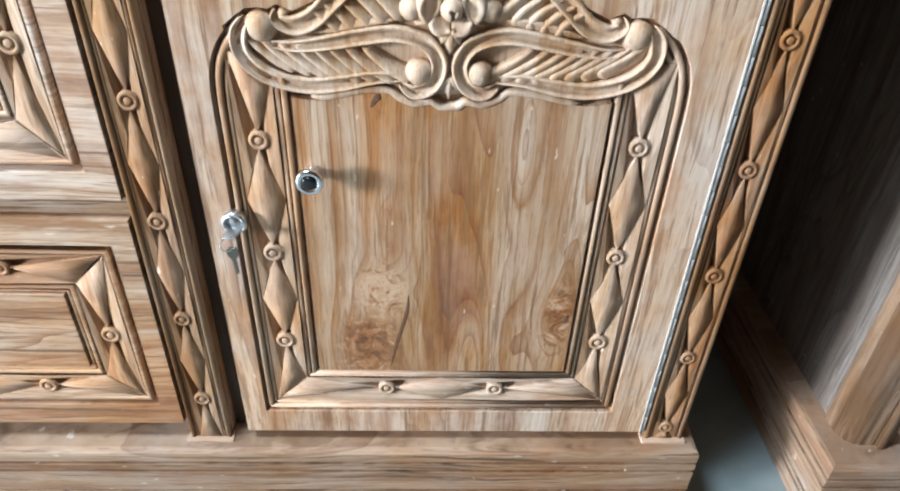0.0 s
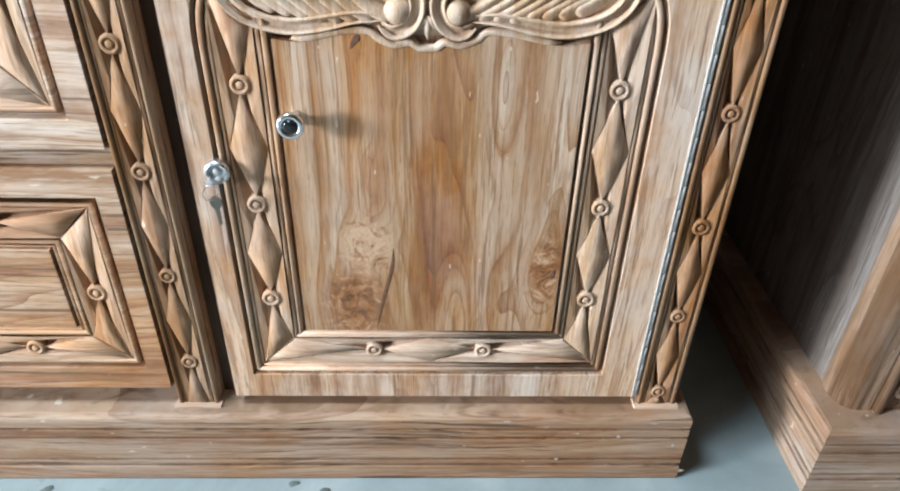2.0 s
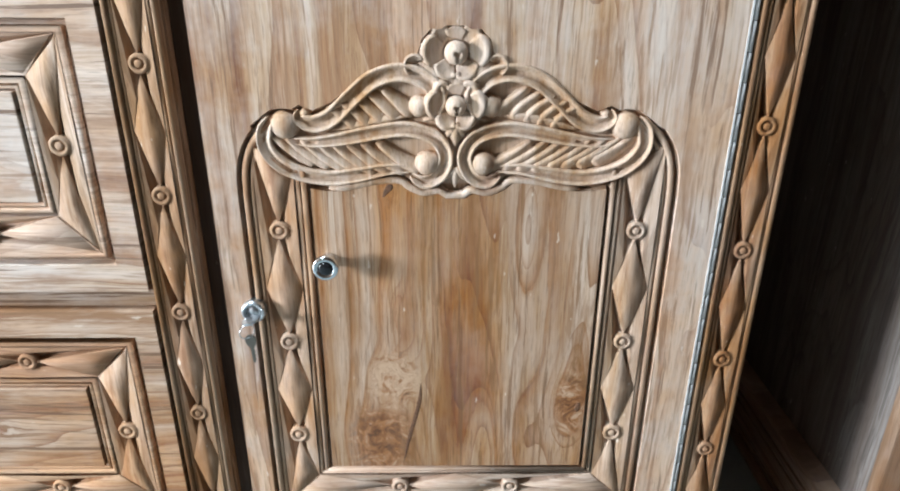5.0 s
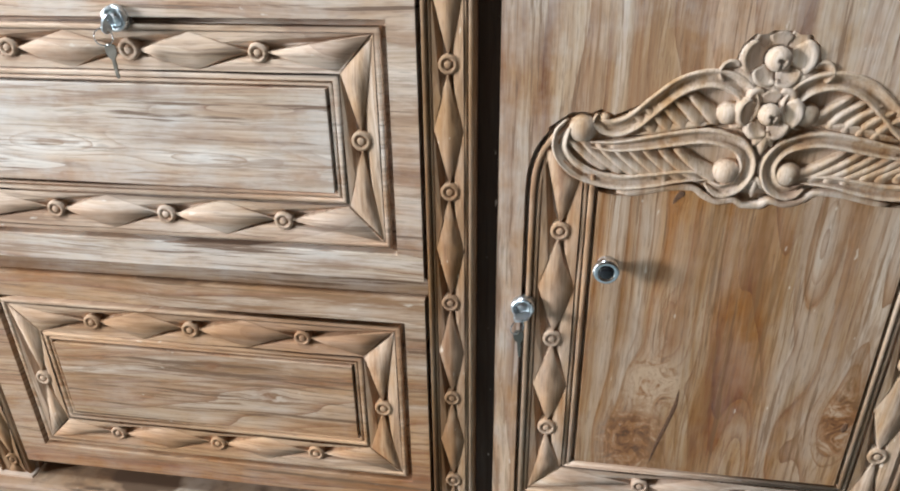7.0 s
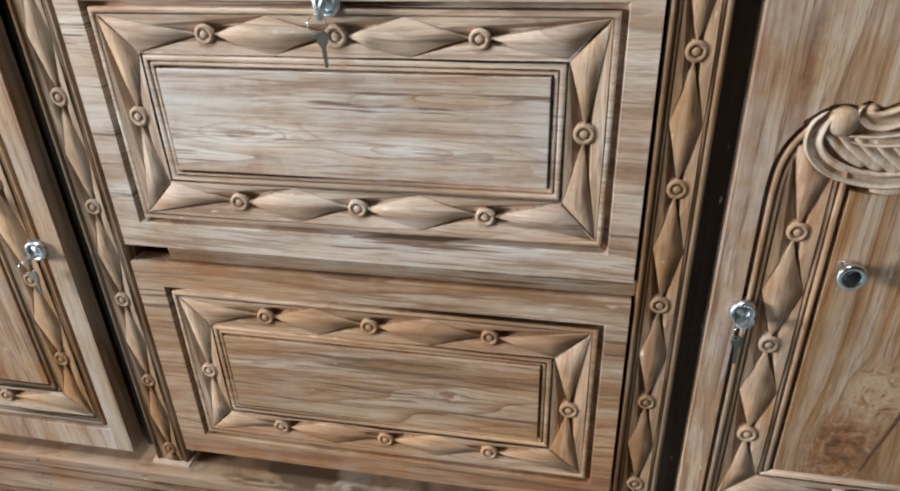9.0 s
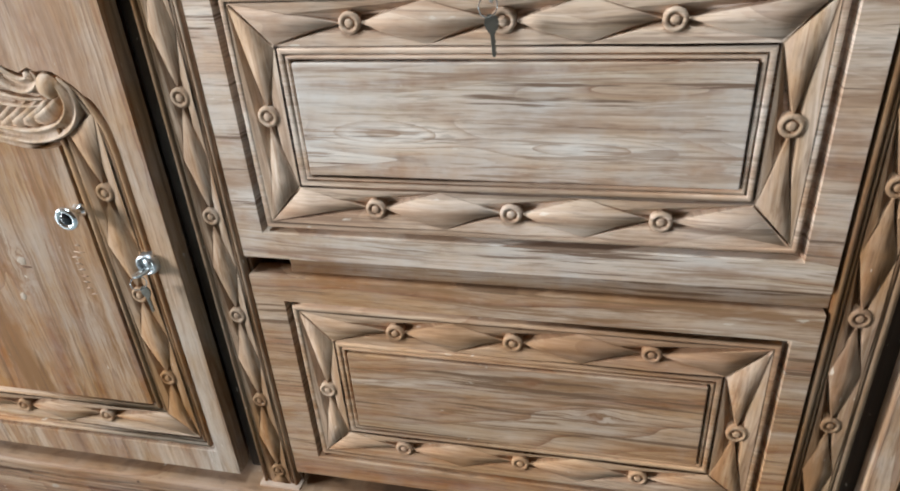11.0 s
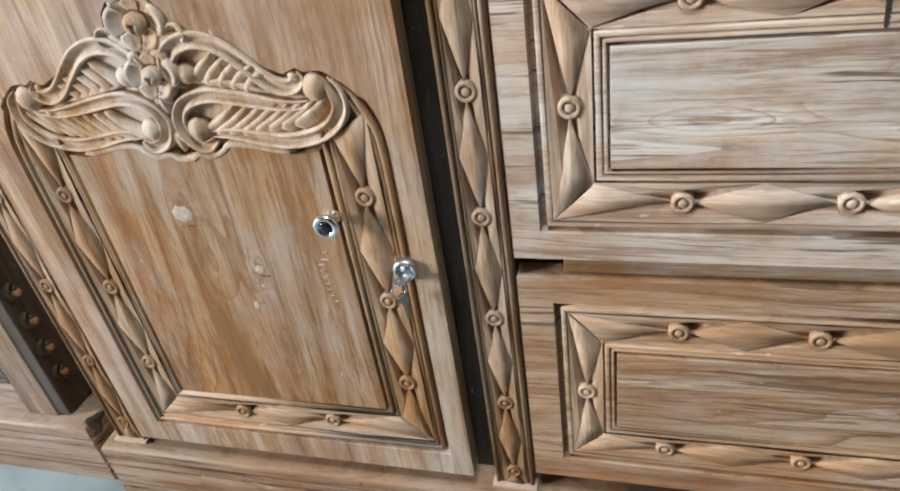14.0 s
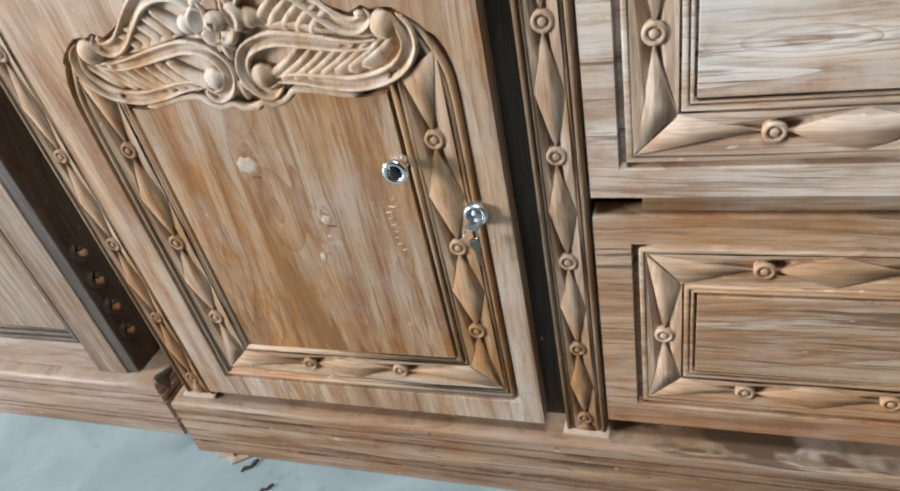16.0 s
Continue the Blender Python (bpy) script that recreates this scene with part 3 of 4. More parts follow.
# ---- the room ----
def setting(name, bm, material, label, category):
    return tagged(part(name, bm, material), label, category, kind="structure")


X0, X1, Y0, Y1, TOP = -4.5, 2.8, -2.75, 0.78, 2.4
setting("floor", boxed(X0 - 0.2, X1 + 0.2, Y0 - 0.2, Y1 + 0.2, -0.12, 0.0), MARBLE, "pale bluish marble floor with grey veins and dust", "floor")
# the ceiling's hole is made up for the overhead fill
bm = bmesh.new()
for x0, x1, y0, y1 in ((X0 - 0.2, -0.62, Y0 - 0.2, Y1 + 0.2), (0.02, X1 + 0.2, Y0 - 0.2, Y1 + 0.2), (-0.62, 0.02, Y0 - 0.2, -0.75), (-0.62, 0.02, -0.21, Y1 + 0.2)):
    box(bm, x0, x1, y0, y1, TOP, TOP + 0.15)
setting("ceiling", bm, PLASTER, "plain ochre plaster ceiling with an opening added for the fill lamp", "ceiling")
setting("wall_north", boxed(X0, X1, Y1, Y1 + 0.15, 0, TOP), PLASTER, "plain ochre wall behind the wardrobes", "wall")
setting("wall_east", boxed(X1, X1 + 0.15, Y0 - 0.15, Y1 + 0.15, 0, TOP), PLASTER, "plain ochre side wall", "wall")


def wall_with_opening(name, along, fixed, thick, lo, hi, o_lo, o_hi, sill, head, label):
    bm = bmesh.new()
    for a, b, z0, z1 in ((lo, o_lo, 0, TOP), (o_hi, hi, 0, TOP), (o_lo, o_hi, head, TOP), (o_lo, o_hi, 0, sill)):
        if z1 - z0 > 0.01:
            if along == "y":
                box(bm, fixed - thick, fixed, a, b, z0, z1)
            else:
                box(bm, a, b, fixed - thick, fixed, z0, z1)
    return setting(name, bm, PLASTER, label, "wall")


wall_with_opening("wall_west", "y", X0, 0.15, Y0 - 0.15, Y1 + 0.15, -2.55, -1.15, 0.75, 1.85, "dark plastered wall with an open window")
setting("wall_south", boxed(X0, X1, Y0 - 0.15, Y0, 0, TOP), PLASTER, "dark plastered wall across the aisle", "wall")


# ---- the carved wardrobe ----
wardrobe = thing("wardrobe", "carved raw teak wardrobe with two doors and drawers between", "wardrobe")
HEIGHT, SIDE, DEPTH = 1.86, 0.880, 0.50
PLINTH = 0.114

for s in (-1, 1):
    part("side_panel", boxed(s * (SIDE - 0.02), s * SIDE, 0.031, DEPTH, PLINTH, HEIGHT), WOOD_V, wardrobe)
    part("partition", boxed(s * 0.300, s * 0.318, 0.031, DEPTH - 0.02, PLINTH, HEIGHT - 0.02), WOOD_V, wardrobe)
part("back_panel", boxed(-SIDE + 0.021, SIDE - 0.021, DEPTH - 0.02, DEPTH, PLINTH, HEIGHT), WOOD_V, wardrobe)
part("top_board", boxed(-SIDE + 0.021, SIDE - 0.021, 0.031, DEPTH - 0.021, HEIGHT - 0.02, HEIGHT), WOOD_H, wardrobe)


def plinth_profile():
    """From the back of the top edge down to the foot: (out, z)."""
    p = PLINTH
    out = [(0.0, p), (0.011, p), (0.0155, p - 0.0012), (0.018, p - 0.005), (0.0185, p - 0.010), (0.0180, p - 0.0180)]
    for d in (0.0215, 0.0370, 0.0760, 0.0865):
        out += [(0.0182, p - d + 0.0024), (0.0060, p - d + 0.0012), (0.0060, p - d - 0.0012), (0.0184, p - d - 0.0024)]
    return out + [(0.0188, p - 0.092), (0.0190, 0.004), (0.0175, 0.0)]


def plinth(x0, x1, y_front, y_back, profile, parent, material, label=""):
    """A moulded plinth that runs round the front and both ends."""
    bm = bmesh.new()
    rows = []
    for x, y, a, b in ((x0, y_back, -1, 0), (x0, y_front, -1, -1), (x1, y_front, 1, -1), (x1, y_back, 1, 0)):
        rows.append([bm.verts.new((x + a * o, y + b * o, z)) for o, z in profile])
    for r0, r1 in zip(rows, rows[1:]):
        for k in range(len(profile) - 1):
            bm.faces.new((r0[k], r0[k + 1], r1[k + 1], r1[k]))
    bm.faces.new([r[0] for r in rows])
    bm.faces.new([r[-1] for r in rows])
    bm.faces.new(rows[0] + rows[-1][::-1])
    return part("plinth", bm, material, parent, label)


plinth(-SIDE - 0.002, SIDE + 0.001, 0.0, DEPTH, plinth_profile(), wardrobe, WOOD_PLINTH, "moulded plinth board with long grooves")


def pilaster(x0, x1, rosettes, z1=HEIGHT, lean=0.0):
    """An upright carved with lozenges and rosettes between two beads."""
    body = part("pilaster", boxed(x0, x1, 0.0160, 0.030, PLINTH, z1), CARVED_POST, wardrobe)
    w = 0.0056
    for x in (x0 + w / 2, x1 - w / 2):
        part("bead", ridge(bmesh.new(), [(x, PLINTH), (x, z1)], w, 0.0060, 0.0067), CARVED_POST, body)
    for x in (x0 + w + 0.0022, x1 - w - 0.0022):
        part("bead", ridge(bmesh.new(), [(x, PLINTH), (x, z1)], 0.0032, 0.0045, 0.0067), CARVED_POST, body)
    part("foot_block", boxed(x0 - 0.004, x1 + 0.004, -0.0045, 0.012, PLINTH - 0.001, PLINTH + 0.0035, 0.0008), CARVED_H, body, "thin pale foot block")
    c, half = (x0 + x1) / 2, (x1 - x0) / 2 - w - 0.0042
    first, last = rosettes[0], rosettes[-1]
    chain(body, CARVED_POST, lambda s, o: (c + o * half, s), rosettes, ((PLINTH + 0.002, PLINTH + 0.002), (last + 0.06, last + 0.06)), 0.0092, -1)
    return body


pilaster(0.2765, 0.3240, [0.184, 0.307, 0.431, 0.555, 0.676, 0.798])
pilaster(-0.3230, -0.2765, [0.139, 0.255, 0.377, 0.498, 0.620, 0.742])
pilaster(0.833, 0.880, [0.137, 0.256, 0.374, 0.498, 0.622, 0.744])
pilaster(-0.880, -0.833, [0.150, 0.267, 0.390, 0.515, 0.636, 0.757])

# strips added behind the door gaps, with the gaps' shade in their dark colour
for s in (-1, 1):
    part("gap_strip", boxed(s * 0.3245, s * 0.352, 0.0255, 0.0305, PLINTH + 0.001, 0.760), WOOD_DARK_SHADE, wardrobe, "strip in the gap beside the door, coloured dark as shade")

# the moulded band above the doors and drawers
for x0, x1 in ((-0.832, -0.3240), (-0.2755, 0.2755), (0.3250, 0.832)):
    body = part("cross_rail", boxed(x0, x1, 0.0160, 0.030, 0.762, 0.815), WOOD_H, wardrobe)
    for z in (0.7655, 0.8115):
        part("bead", ridge(bmesh.new(), [(x0, z), (x1, z)], 0.007, 0.0100, 0.0098), WOOD_H, body)
    n = 4
    at = [x0 + (x1 - x0) * (i + 0.5) / n for i in range(n)]
    chain(body, CARVED_H, lambda s, o: (s, 0.7885 + o * 0.018), at, ((x0, x0), (x1, x1)), 0.0092)
    part("upper_board", boxed(x0, x1, 0.006, 0.028, 0.818, HEIGHT), WOOD_V, wardrobe)


# ---- the two carved doors ----
def ball(x, z, r, y0, parent, material, out=0.9, name="carved_bead"):
    prof = [(r * math.sin(a), y0 - r * out * math.cos(a)) for a in [math.pi * k / 16 for k in range(9)]]
    return part(name, lathe(prof + [(r, y0 + 0.004)], x, z, 18), material, parent)


def petal(bm, x, z, angle, length, width, y0, lift, cup=0.4):
    """A cupped petal whose foot is at (x, z)."""
    d, s = Vector((math.cos(angle), math.sin(angle))), Vector((-math.sin(angle), math.cos(angle)))
    rows = []
    for i in range(6):
        t = i / 5
        w = width * math.sin(math.pi * (0.16 + 0.80 * t)) ** 0.8 / 2
        row = []
        for k in range(5):
            o = k / 2 - 1
            h = lift * (0.45 + 0.55 * math.sin(math.pi * min(1, 0.25 + 0.75 * t))) * (1 - 0.75 * abs(o) ** 2.2) - cup * lift * (1 - abs(o)) * t * 0.5
            p = Vector((x, z)) + d * (length * t * (1 - 0.08 * o * o)) + s * (w * o)
            row.append(bm.verts.new((p.x, y0 - h, p.y)))
        rows.append(row)
    for a, b in zip(rows, rows[1:]):
        for k in range(4):
            bm.faces.new((a[k], a[k + 1], b[k + 1], b[k])).smooth = True
    # the rim goes down into the ground
    rim = [r[0] for r in rows] + rows[-1][1:] + [r[4] for r in rows[-2::-1]] + rows[0][3:0:-1]
    low = [bm.verts.new((v.co.x, y0 + 0.003, v.co.z)) for v in rim]
    for k in range(len(rim)):
        j = (k + 1) % len(rim)
        bm.faces.new((rim[k], rim[j], low[j], low[k]))


def cupped(bm, x, z, angle, inner, outer, spread, y0, rim_h, low_h):
    """A bowl-shaped petal round (x, z): low beside the bud, its rim high and rolled."""
    rows = []
    m, n = 8, 7
    for i in range(m + 1):
        a = angle + spread * (i / m - 0.5)
        fall = math.sin(math.pi * (0.10 + 0.80 * i / m))
        reach = inner + (outer - inner) * (0.62 + 0.38 * fall)
        row = []
        for k in range(n):
            t = k / (n - 1)
            r = inner + (reach - inner) * t
            h = (low_h + (rim_h - low_h) * t ** 1.6) * (0.72 + 0.28 * fall)
            if k == n - 1:
                h *= 0.35
                r *= 1.035
            row.append(bm.verts.new((x + r * math.cos(a), y0 - h, z + r * math.sin(a))))
        rows.append(row)
    for a, b in zip(rows, rows[1:]):
        for k in range(n - 1):
            bm.faces.new((a[k], a[k + 1], b[k + 1], b[k])).smooth = True
    rim = rows[0] + [r[-1] for r in rows[1:]] + rows[-1][-2::-1] + [r[0] for r in rows[-2:0:-1]]
    low = [bm.verts.new((v.co.x, y0 + 0.003, v.co.z)) for v in rim]
    for k in range(len(rim)):
        j = (k + 1) % len(rim)
        bm.faces.new((rim[k], rim[j], low[j], low[k]))


def flower(u2x, z, r, y0, parent, material):
    """A carved rose: a notched bud in four bowl petals, two curled petals behind, a low one above and a pointed sepal below."""
    x = u2x(0)
    for angle, inner, size, wide, up, low in ((90, 0.40, 0.86, 56, 0.0052, 0.0020), (52, 0.44, 1.08, 40, 0.0076, 0.0012), (128, 0.44, 1.08, 40, 0.0076, 0.0012), (6, 0.42, 1.10, 66, 0.0118, 0.0020), (174, 0.42, 1.10, 66, 0.0118, 0.0020), (-58, 0.36, 0.94, 62, 0.0108, 0.0024), (238, 0.36, 0.94, 62, 0.0108, 0.0024)):
        bm = bmesh.new()
        cupped(bm, x, z, radians(angle), r * inner, r * size, radians(wide), y0, up, low)
        part("petal", bm, material, parent)
    b = r * 0.36
    prof = [(b, y0), (b, y0 - 0.0050)] + [(b * math.cos(a), y0 - 0.0050 - 0.0090 * math.sin(a)) for a in [math.pi / 2 * k / 7 for k in range(1, 7)]] + [(0, y0 - 0.0140)]
    bud = lathe(prof, x, z, 32)
    for v in bud.verts:
        u, w = (v.co.x - x) / b, (v.co.z - z) / b
        if -0.62 < w < 0.10 and abs(u - 0.12) < 0.22 * (0.62 + w) + 0.04:
            v.co.y += 0.0040
    part("flower_bud", bud, material, parent)
    for turn in (-90, -58, -122):
        bm = bmesh.new()
        petal(bm, x, z - r * 0.60, radians(turn), r * (0.85 if turn == -90 else 0.62), r * 0.46, y0, 0.0075)
        part("sepal", bm, material, parent)


GROUND = 0.0112
RIM = 0.0063


def carved_door(side):
    """side: 1 for the door hung at +x, -1 for its mirror."""
    c = 0.578 * side
    X = lambda u: c + side * u  # noqa: E731
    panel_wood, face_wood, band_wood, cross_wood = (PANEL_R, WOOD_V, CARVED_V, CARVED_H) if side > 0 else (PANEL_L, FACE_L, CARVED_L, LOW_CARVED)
    lo, hi, z0, z1 = -0.231, 0.246, 0.131, 0.752
    door = part("door", boxed(X(lo), X(hi), GROUND, 0.024, z0, z1, 0.001), face_wood, wardrobe, "carved teak door, closed, with key in its lock")
    # face board with the cut-out that holds the carving
    crown = [(0.164, 0.6370), (0.154, 0.6380), (0.1465, 0.6370), (0.1390, 0.6410), (0.1270, 0.6360), (0.1090, 0.6440), (0.089, 0.6610), (0.066, 0.6735), (0.050, 0.6760), (0.0420, 0.6800), (0.0330, 0.6860), (0.0300, 0.6970), (0.0220, 0.7060), (0.0130, 0.7060), (0.008, 0.7090)]
    arch = [(p[0], p[1]) for p in spline([(0.2060, 0.560), (0.2042, 0.582), (0.1980, 0.602), (0.1870, 0.6190), (0.1730, 0.6310)], 4)]
    right = [(0.2060, 0.1655)] + arch + crown
    up = 0.0 if side > 0 else 0.0055
    right = [(u, z + up if z > 0.55 else z) for u, z in right]
    lean = lambda z: -0.0035 if z > 0.62 else 0.0  # noqa: E731
    hole = [(X(u) + lean(z), z) for u, z in right] + [(X(-u) + lean(z), z) for u, z in reversed(right)]
    outer = [(X(lo), z0), (X(hi), z0), (X(hi), z1), (X(lo), z1)]
    part("door_face", plate(outer, hole, 0.0, GROUND + 0.0003, 0.0022), face_wood, door)
    head = [(u, z + up) for u, z in [(0.1380, 0.5610), (0.118, 0.5585), (0.100, 0.5600), (0.075, 0.5655), (0.052, 0.5665), (0.043, 0.5600), (0.029, 0.5545), (0.016, 0.5570), (0.008, 0.5520)]]
    edge_line = [(X(0.1380), 0.2345)] + [(X(p[0]), p[1] + 0.0015) for p in spline(head, 4)] + [(X(-p[0]), p[1] + 0.0015) for p in reversed(spline(head, 4))] + [(X(-0.1380), 0.2345)]
    part("panel", sloped(edge_line, 0.0004, GROUND + 0.0002, 0.0012), panel_wood, door, "flat teak panel with knots and streaks")
    # beads round the carved band
    for edge, w, h in ((0.1985, 0.0060, 0.0118), (0.1925, 0.0042, 0.0100)):
        k = edge - 0.1985
        line = [(edge, 0.1735 - k)] + [(p[0] + k, p[1] + k * 0.6) for p in spline([(0.1985, 0.556), (0.1968, 0.580), (0.1912, 0.599), (0.1805, 0.6155 + up), (0.1660, 0.6290 + up)], 5)]
        for s in (-1, 1):
            part("bead", ridge(bmesh.new(), [(X(s * u), z) for u, z in line], w, h - 0.0062, RIM), band_wood, door)
        part("bead", ridge(bmesh.new(), [(X(-edge), 0.1735 - k), (X(edge), 0.1735 - k)], w, h - 0.0062, RIM), cross_wood, door)
    for edge, w, h, zz in ((0.1445, 0.0052, 0.0118, 0.2290), (0.1505, 0.0042, 0.0100, 0.2235)):
        for s in (-1, 1):
            part("bead", ridge(bmesh.new(), [(X(s * edge), zz), (X(s * edge), 0.582 + up)], w, h - 0.0062, RIM), band_wood, door)
        part("bead", ridge(bmesh.new(), [(X(-edge), zz), (X(edge), zz)], w, h - 0.0062, RIM), cross_wood, door)
    # lozenge bands
    o_lo, o_hi = 0.1535, 0.1897
    for s in (-1, 1):
        mid, half = (o_lo + o_hi) / 2, (o_hi - o_lo) / 2
        chain(door, band_wood, lambda q, o, s=s: (X(s * (mid + o * half)), q), [0.2785, 0.3960, 0.5195], ((0.2205, 0.1840), (0.580, 0.606)), 0.0098, -s * side)
    zm, zh = 0.2035, 0.018
    chain(door, cross_wood, lambda q, o: (X(q), zm + o * zh), [-0.0625, 0.0625], ((-0.1897, -0.1535), (0.1897, 0.1535)), 0.0098, side)
    # the crown: scrolls, feathers and flowers on a shallow ground
    before = set(bpy.data.objects)
    G = 0.0064
    XC = lambda u: X(u) - 0.0035  # noqa: E731
    rise = [(0.184, 0.616), (0.1715, 0.6310)] + crown
    fall = [(0.012, 0.566), (0.030, 0.562), (0.050, 0.575), (0.090, 0.570), (0.118, 0.567), (0.145, 0.571), (0.168, 0.588)]
    half = fall + rise
    part("carved_ground", sloped([(XC(u), z) for u, z in half] + [(XC(-u), z) for u, z in reversed(half)], G, GROUND + 0.001, 0.0), CREST, door)
    for s in (-1, 1):
        P = lambda pts, n=6, s=s: [(XC(s * p[0]), p[1]) for p in spline(pts, n)]  # noqa: E731
        turn = FLUTED if s * side > 0 else [(-o, q) for o, q in FLUTED[::-1]]
        part("scroll", ridge(bmesh.new(), P([(0.030, 0.629), (0.0185, 0.637), (0.017, 0.652), (0.029, 0.6645), (0.050, 0.6695), (0.073, 0.663), (0.093, 0.6465), (0.111, 0.6295), (0.127, 0.6235), (0.1395, 0.6285), (0.1375, 0.6365)]), taper(0.0178, 0.15, 0.22, 0.35), 0.0086, G, turn), CREST, door)
        ball(XC(s * 0.0320), 0.6395, 0.0104, G - 0.001, door, CREST, 0.95)
        ball(XC(s * 0.1345), 0.6330, 0.0058, G, door, CREST, 1.2)
        for i in range(5):
            u, z = 0.047 + 0.0122 * i, 0.6370 - 0.0030 * i
            part("feather", ridge(bmesh.new(), P([(u - 0.009, z - 0.006), (u + 0.004, z + 0.0070), (u + 0.0185, z + 0.0190 - 0.001 * i)], 4), taper(0.0150, 0.08, 0.6, 0.45), 0.0070, G, BLADE), CREST, door)
        part("feather", ridge(bmesh.new(), P([(0.042, 0.631), (0.066, 0.6290), (0.090, 0.6235), (0.114, 0.6180)], 4), taper(0.0115, 0.3, 0.4, 0.2), 0.0066, G, BLADE), CREST, door)
        part("scroll", ridge(bmesh.new(), P([(0.041, 0.576), (0.029, 0.5695), (0.0145, 0.576), (0.0085, 0.594), (0.019, 0.6115), (0.045, 0.6190), (0.075, 0.6155), (0.103, 0.6100), (0.128, 0.6070), (0.146, 0.6080)]), taper(0.0150, 0.12, 0.3, 0.4), 0.0086, G, turn), CREST, door)
        ball(XC(s * 0.0255), 0.5865, 0.0122, G - 0.001, door, CREST, 0.90)
        part("scroll", ridge(bmesh.new(), P([(0.037, 0.5815), (0.062, 0.5815), (0.090, 0.5760), (0.118, 0.5730), (0.145, 0.5780), (0.162, 0.5875), (0.1720, 0.6020), (0.1715, 0.6175), (0.1640, 0.6300)]), taper(0.0155, 0.25, 0.12, 0.4), 0.0086, G, turn), CREST, door)
        ball(XC(s * 0.1535), 0.6225, 0.0136, G - 0.001, door, CREST, 0.80)
        for i in range(8):
            u, z = 0.046 + 0.0137 * i, 0.5890 - 0.0012 * i + 0.00032 * i * i
            part("feather", ridge(bmesh.new(), P([(u - 0.016, z - 0.009), (u + 0.003, z + 0.0015), (u + 0.0250, z + 0.0185)], 5), taper(0.0165, 0.08, 0.6, 0.45), 0.0070, G, BLADE), CREST, door)
        # leaves beside the flowers
        bm = bmesh.new()
        petal(bm, XC(s * 0.012), 0.664, radians(90 - s * side * 62), 0.030, 0.018, G, 0.0085)
        part("leaf", bm, CREST, door)
        bm = bmesh.new()
        cupped(bm, XC(s * 0.0345), 0.6745, radians(90 - s * side * 48), 0.0025, 0.0125, radians(190), G - 0.001, 0.0100, 0.0020)
        part("leaf", bm, CREST, door)
    part("fringe", ridge(bmesh.new(), [(XC(p[0]), p[1] + 0.0035 - up) for p in spline(head[1:], 4)] + [(XC(-p[0]), p[1] + 0.0035 - up) for p in reversed(spline(head[1:], 4))], taper(0.0068, 0.06, 0.06, 0.2), 0.0066, G), CREST, door, "pale cut edge under the crown")
    flower(XC, 0.6860, 0.0285, G - 0.0005, door, CREST)
    flower(XC, 0.6405, 0.0255, G - 0.0040, door, CREST)
    for a in (-90, -55, -125):
        bm = bmesh.new()
        petal(bm, XC(0), 0.5835, radians(a), 0.021 if a == -90 else 0.016, 0.0095, G - 0.001, 0.007)
        part("leaf", bm, CREST, door)
    for ob in set(bpy.data.objects) - before:
        ob.location.z = up
    # knob, lock and its keys
    ku, kz, lu, lz = (-0.126, 0.490, -0.2035, 0.4350) if side > 0 else (-0.1355, 0.499, -0.1990, 0.4410)
    knob(X(ku), kz, door)
    lock(X(lu), lz, door)
    # long hinge
    bm = bmesh.new()
    box(bm, min(X(hi - 0.0004), X(hi + 0.0012)), max(X(hi - 0.0004), X(hi + 0.0012)), -0.0008, 0.012, z0, z1)
    z = z0
    while z < z1:
        lathe_z(bm, X(hi + 0.0042), 0.0030 if side > 0 else 0.0120, z, min(z + 0.0258, z1), 0.0030 if side > 0 else 0.0020)
        z += 0.0265
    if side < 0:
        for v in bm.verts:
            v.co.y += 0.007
    # the left hinge is near black to stand for the gap's shade
    part("long_hinge", bm, PALE_STEEL if side > 0 else DEBRIS_AND_SHADE, door, "long pale steel hinge" if side > 0 else "long hinge coloured dark as the gap's shade")
    return door


def lathe_z(bm, x, y, z0, z1, r, n=8):
    rows = [[bm.verts.new((x + r * math.cos(2 * math.pi * k / n), y + r * math.sin(2 * math.pi * k / n), z)) for k in range(n)] for z in (z0, z1)]
    for k in range(n):
        bm.faces.new((rows[0][k], rows[0][(k + 1) % n], rows[1][(k + 1) % n], rows[1][k])).smooth = True
    bm.faces.new(rows[0])
    bm.faces.new(rows[1])


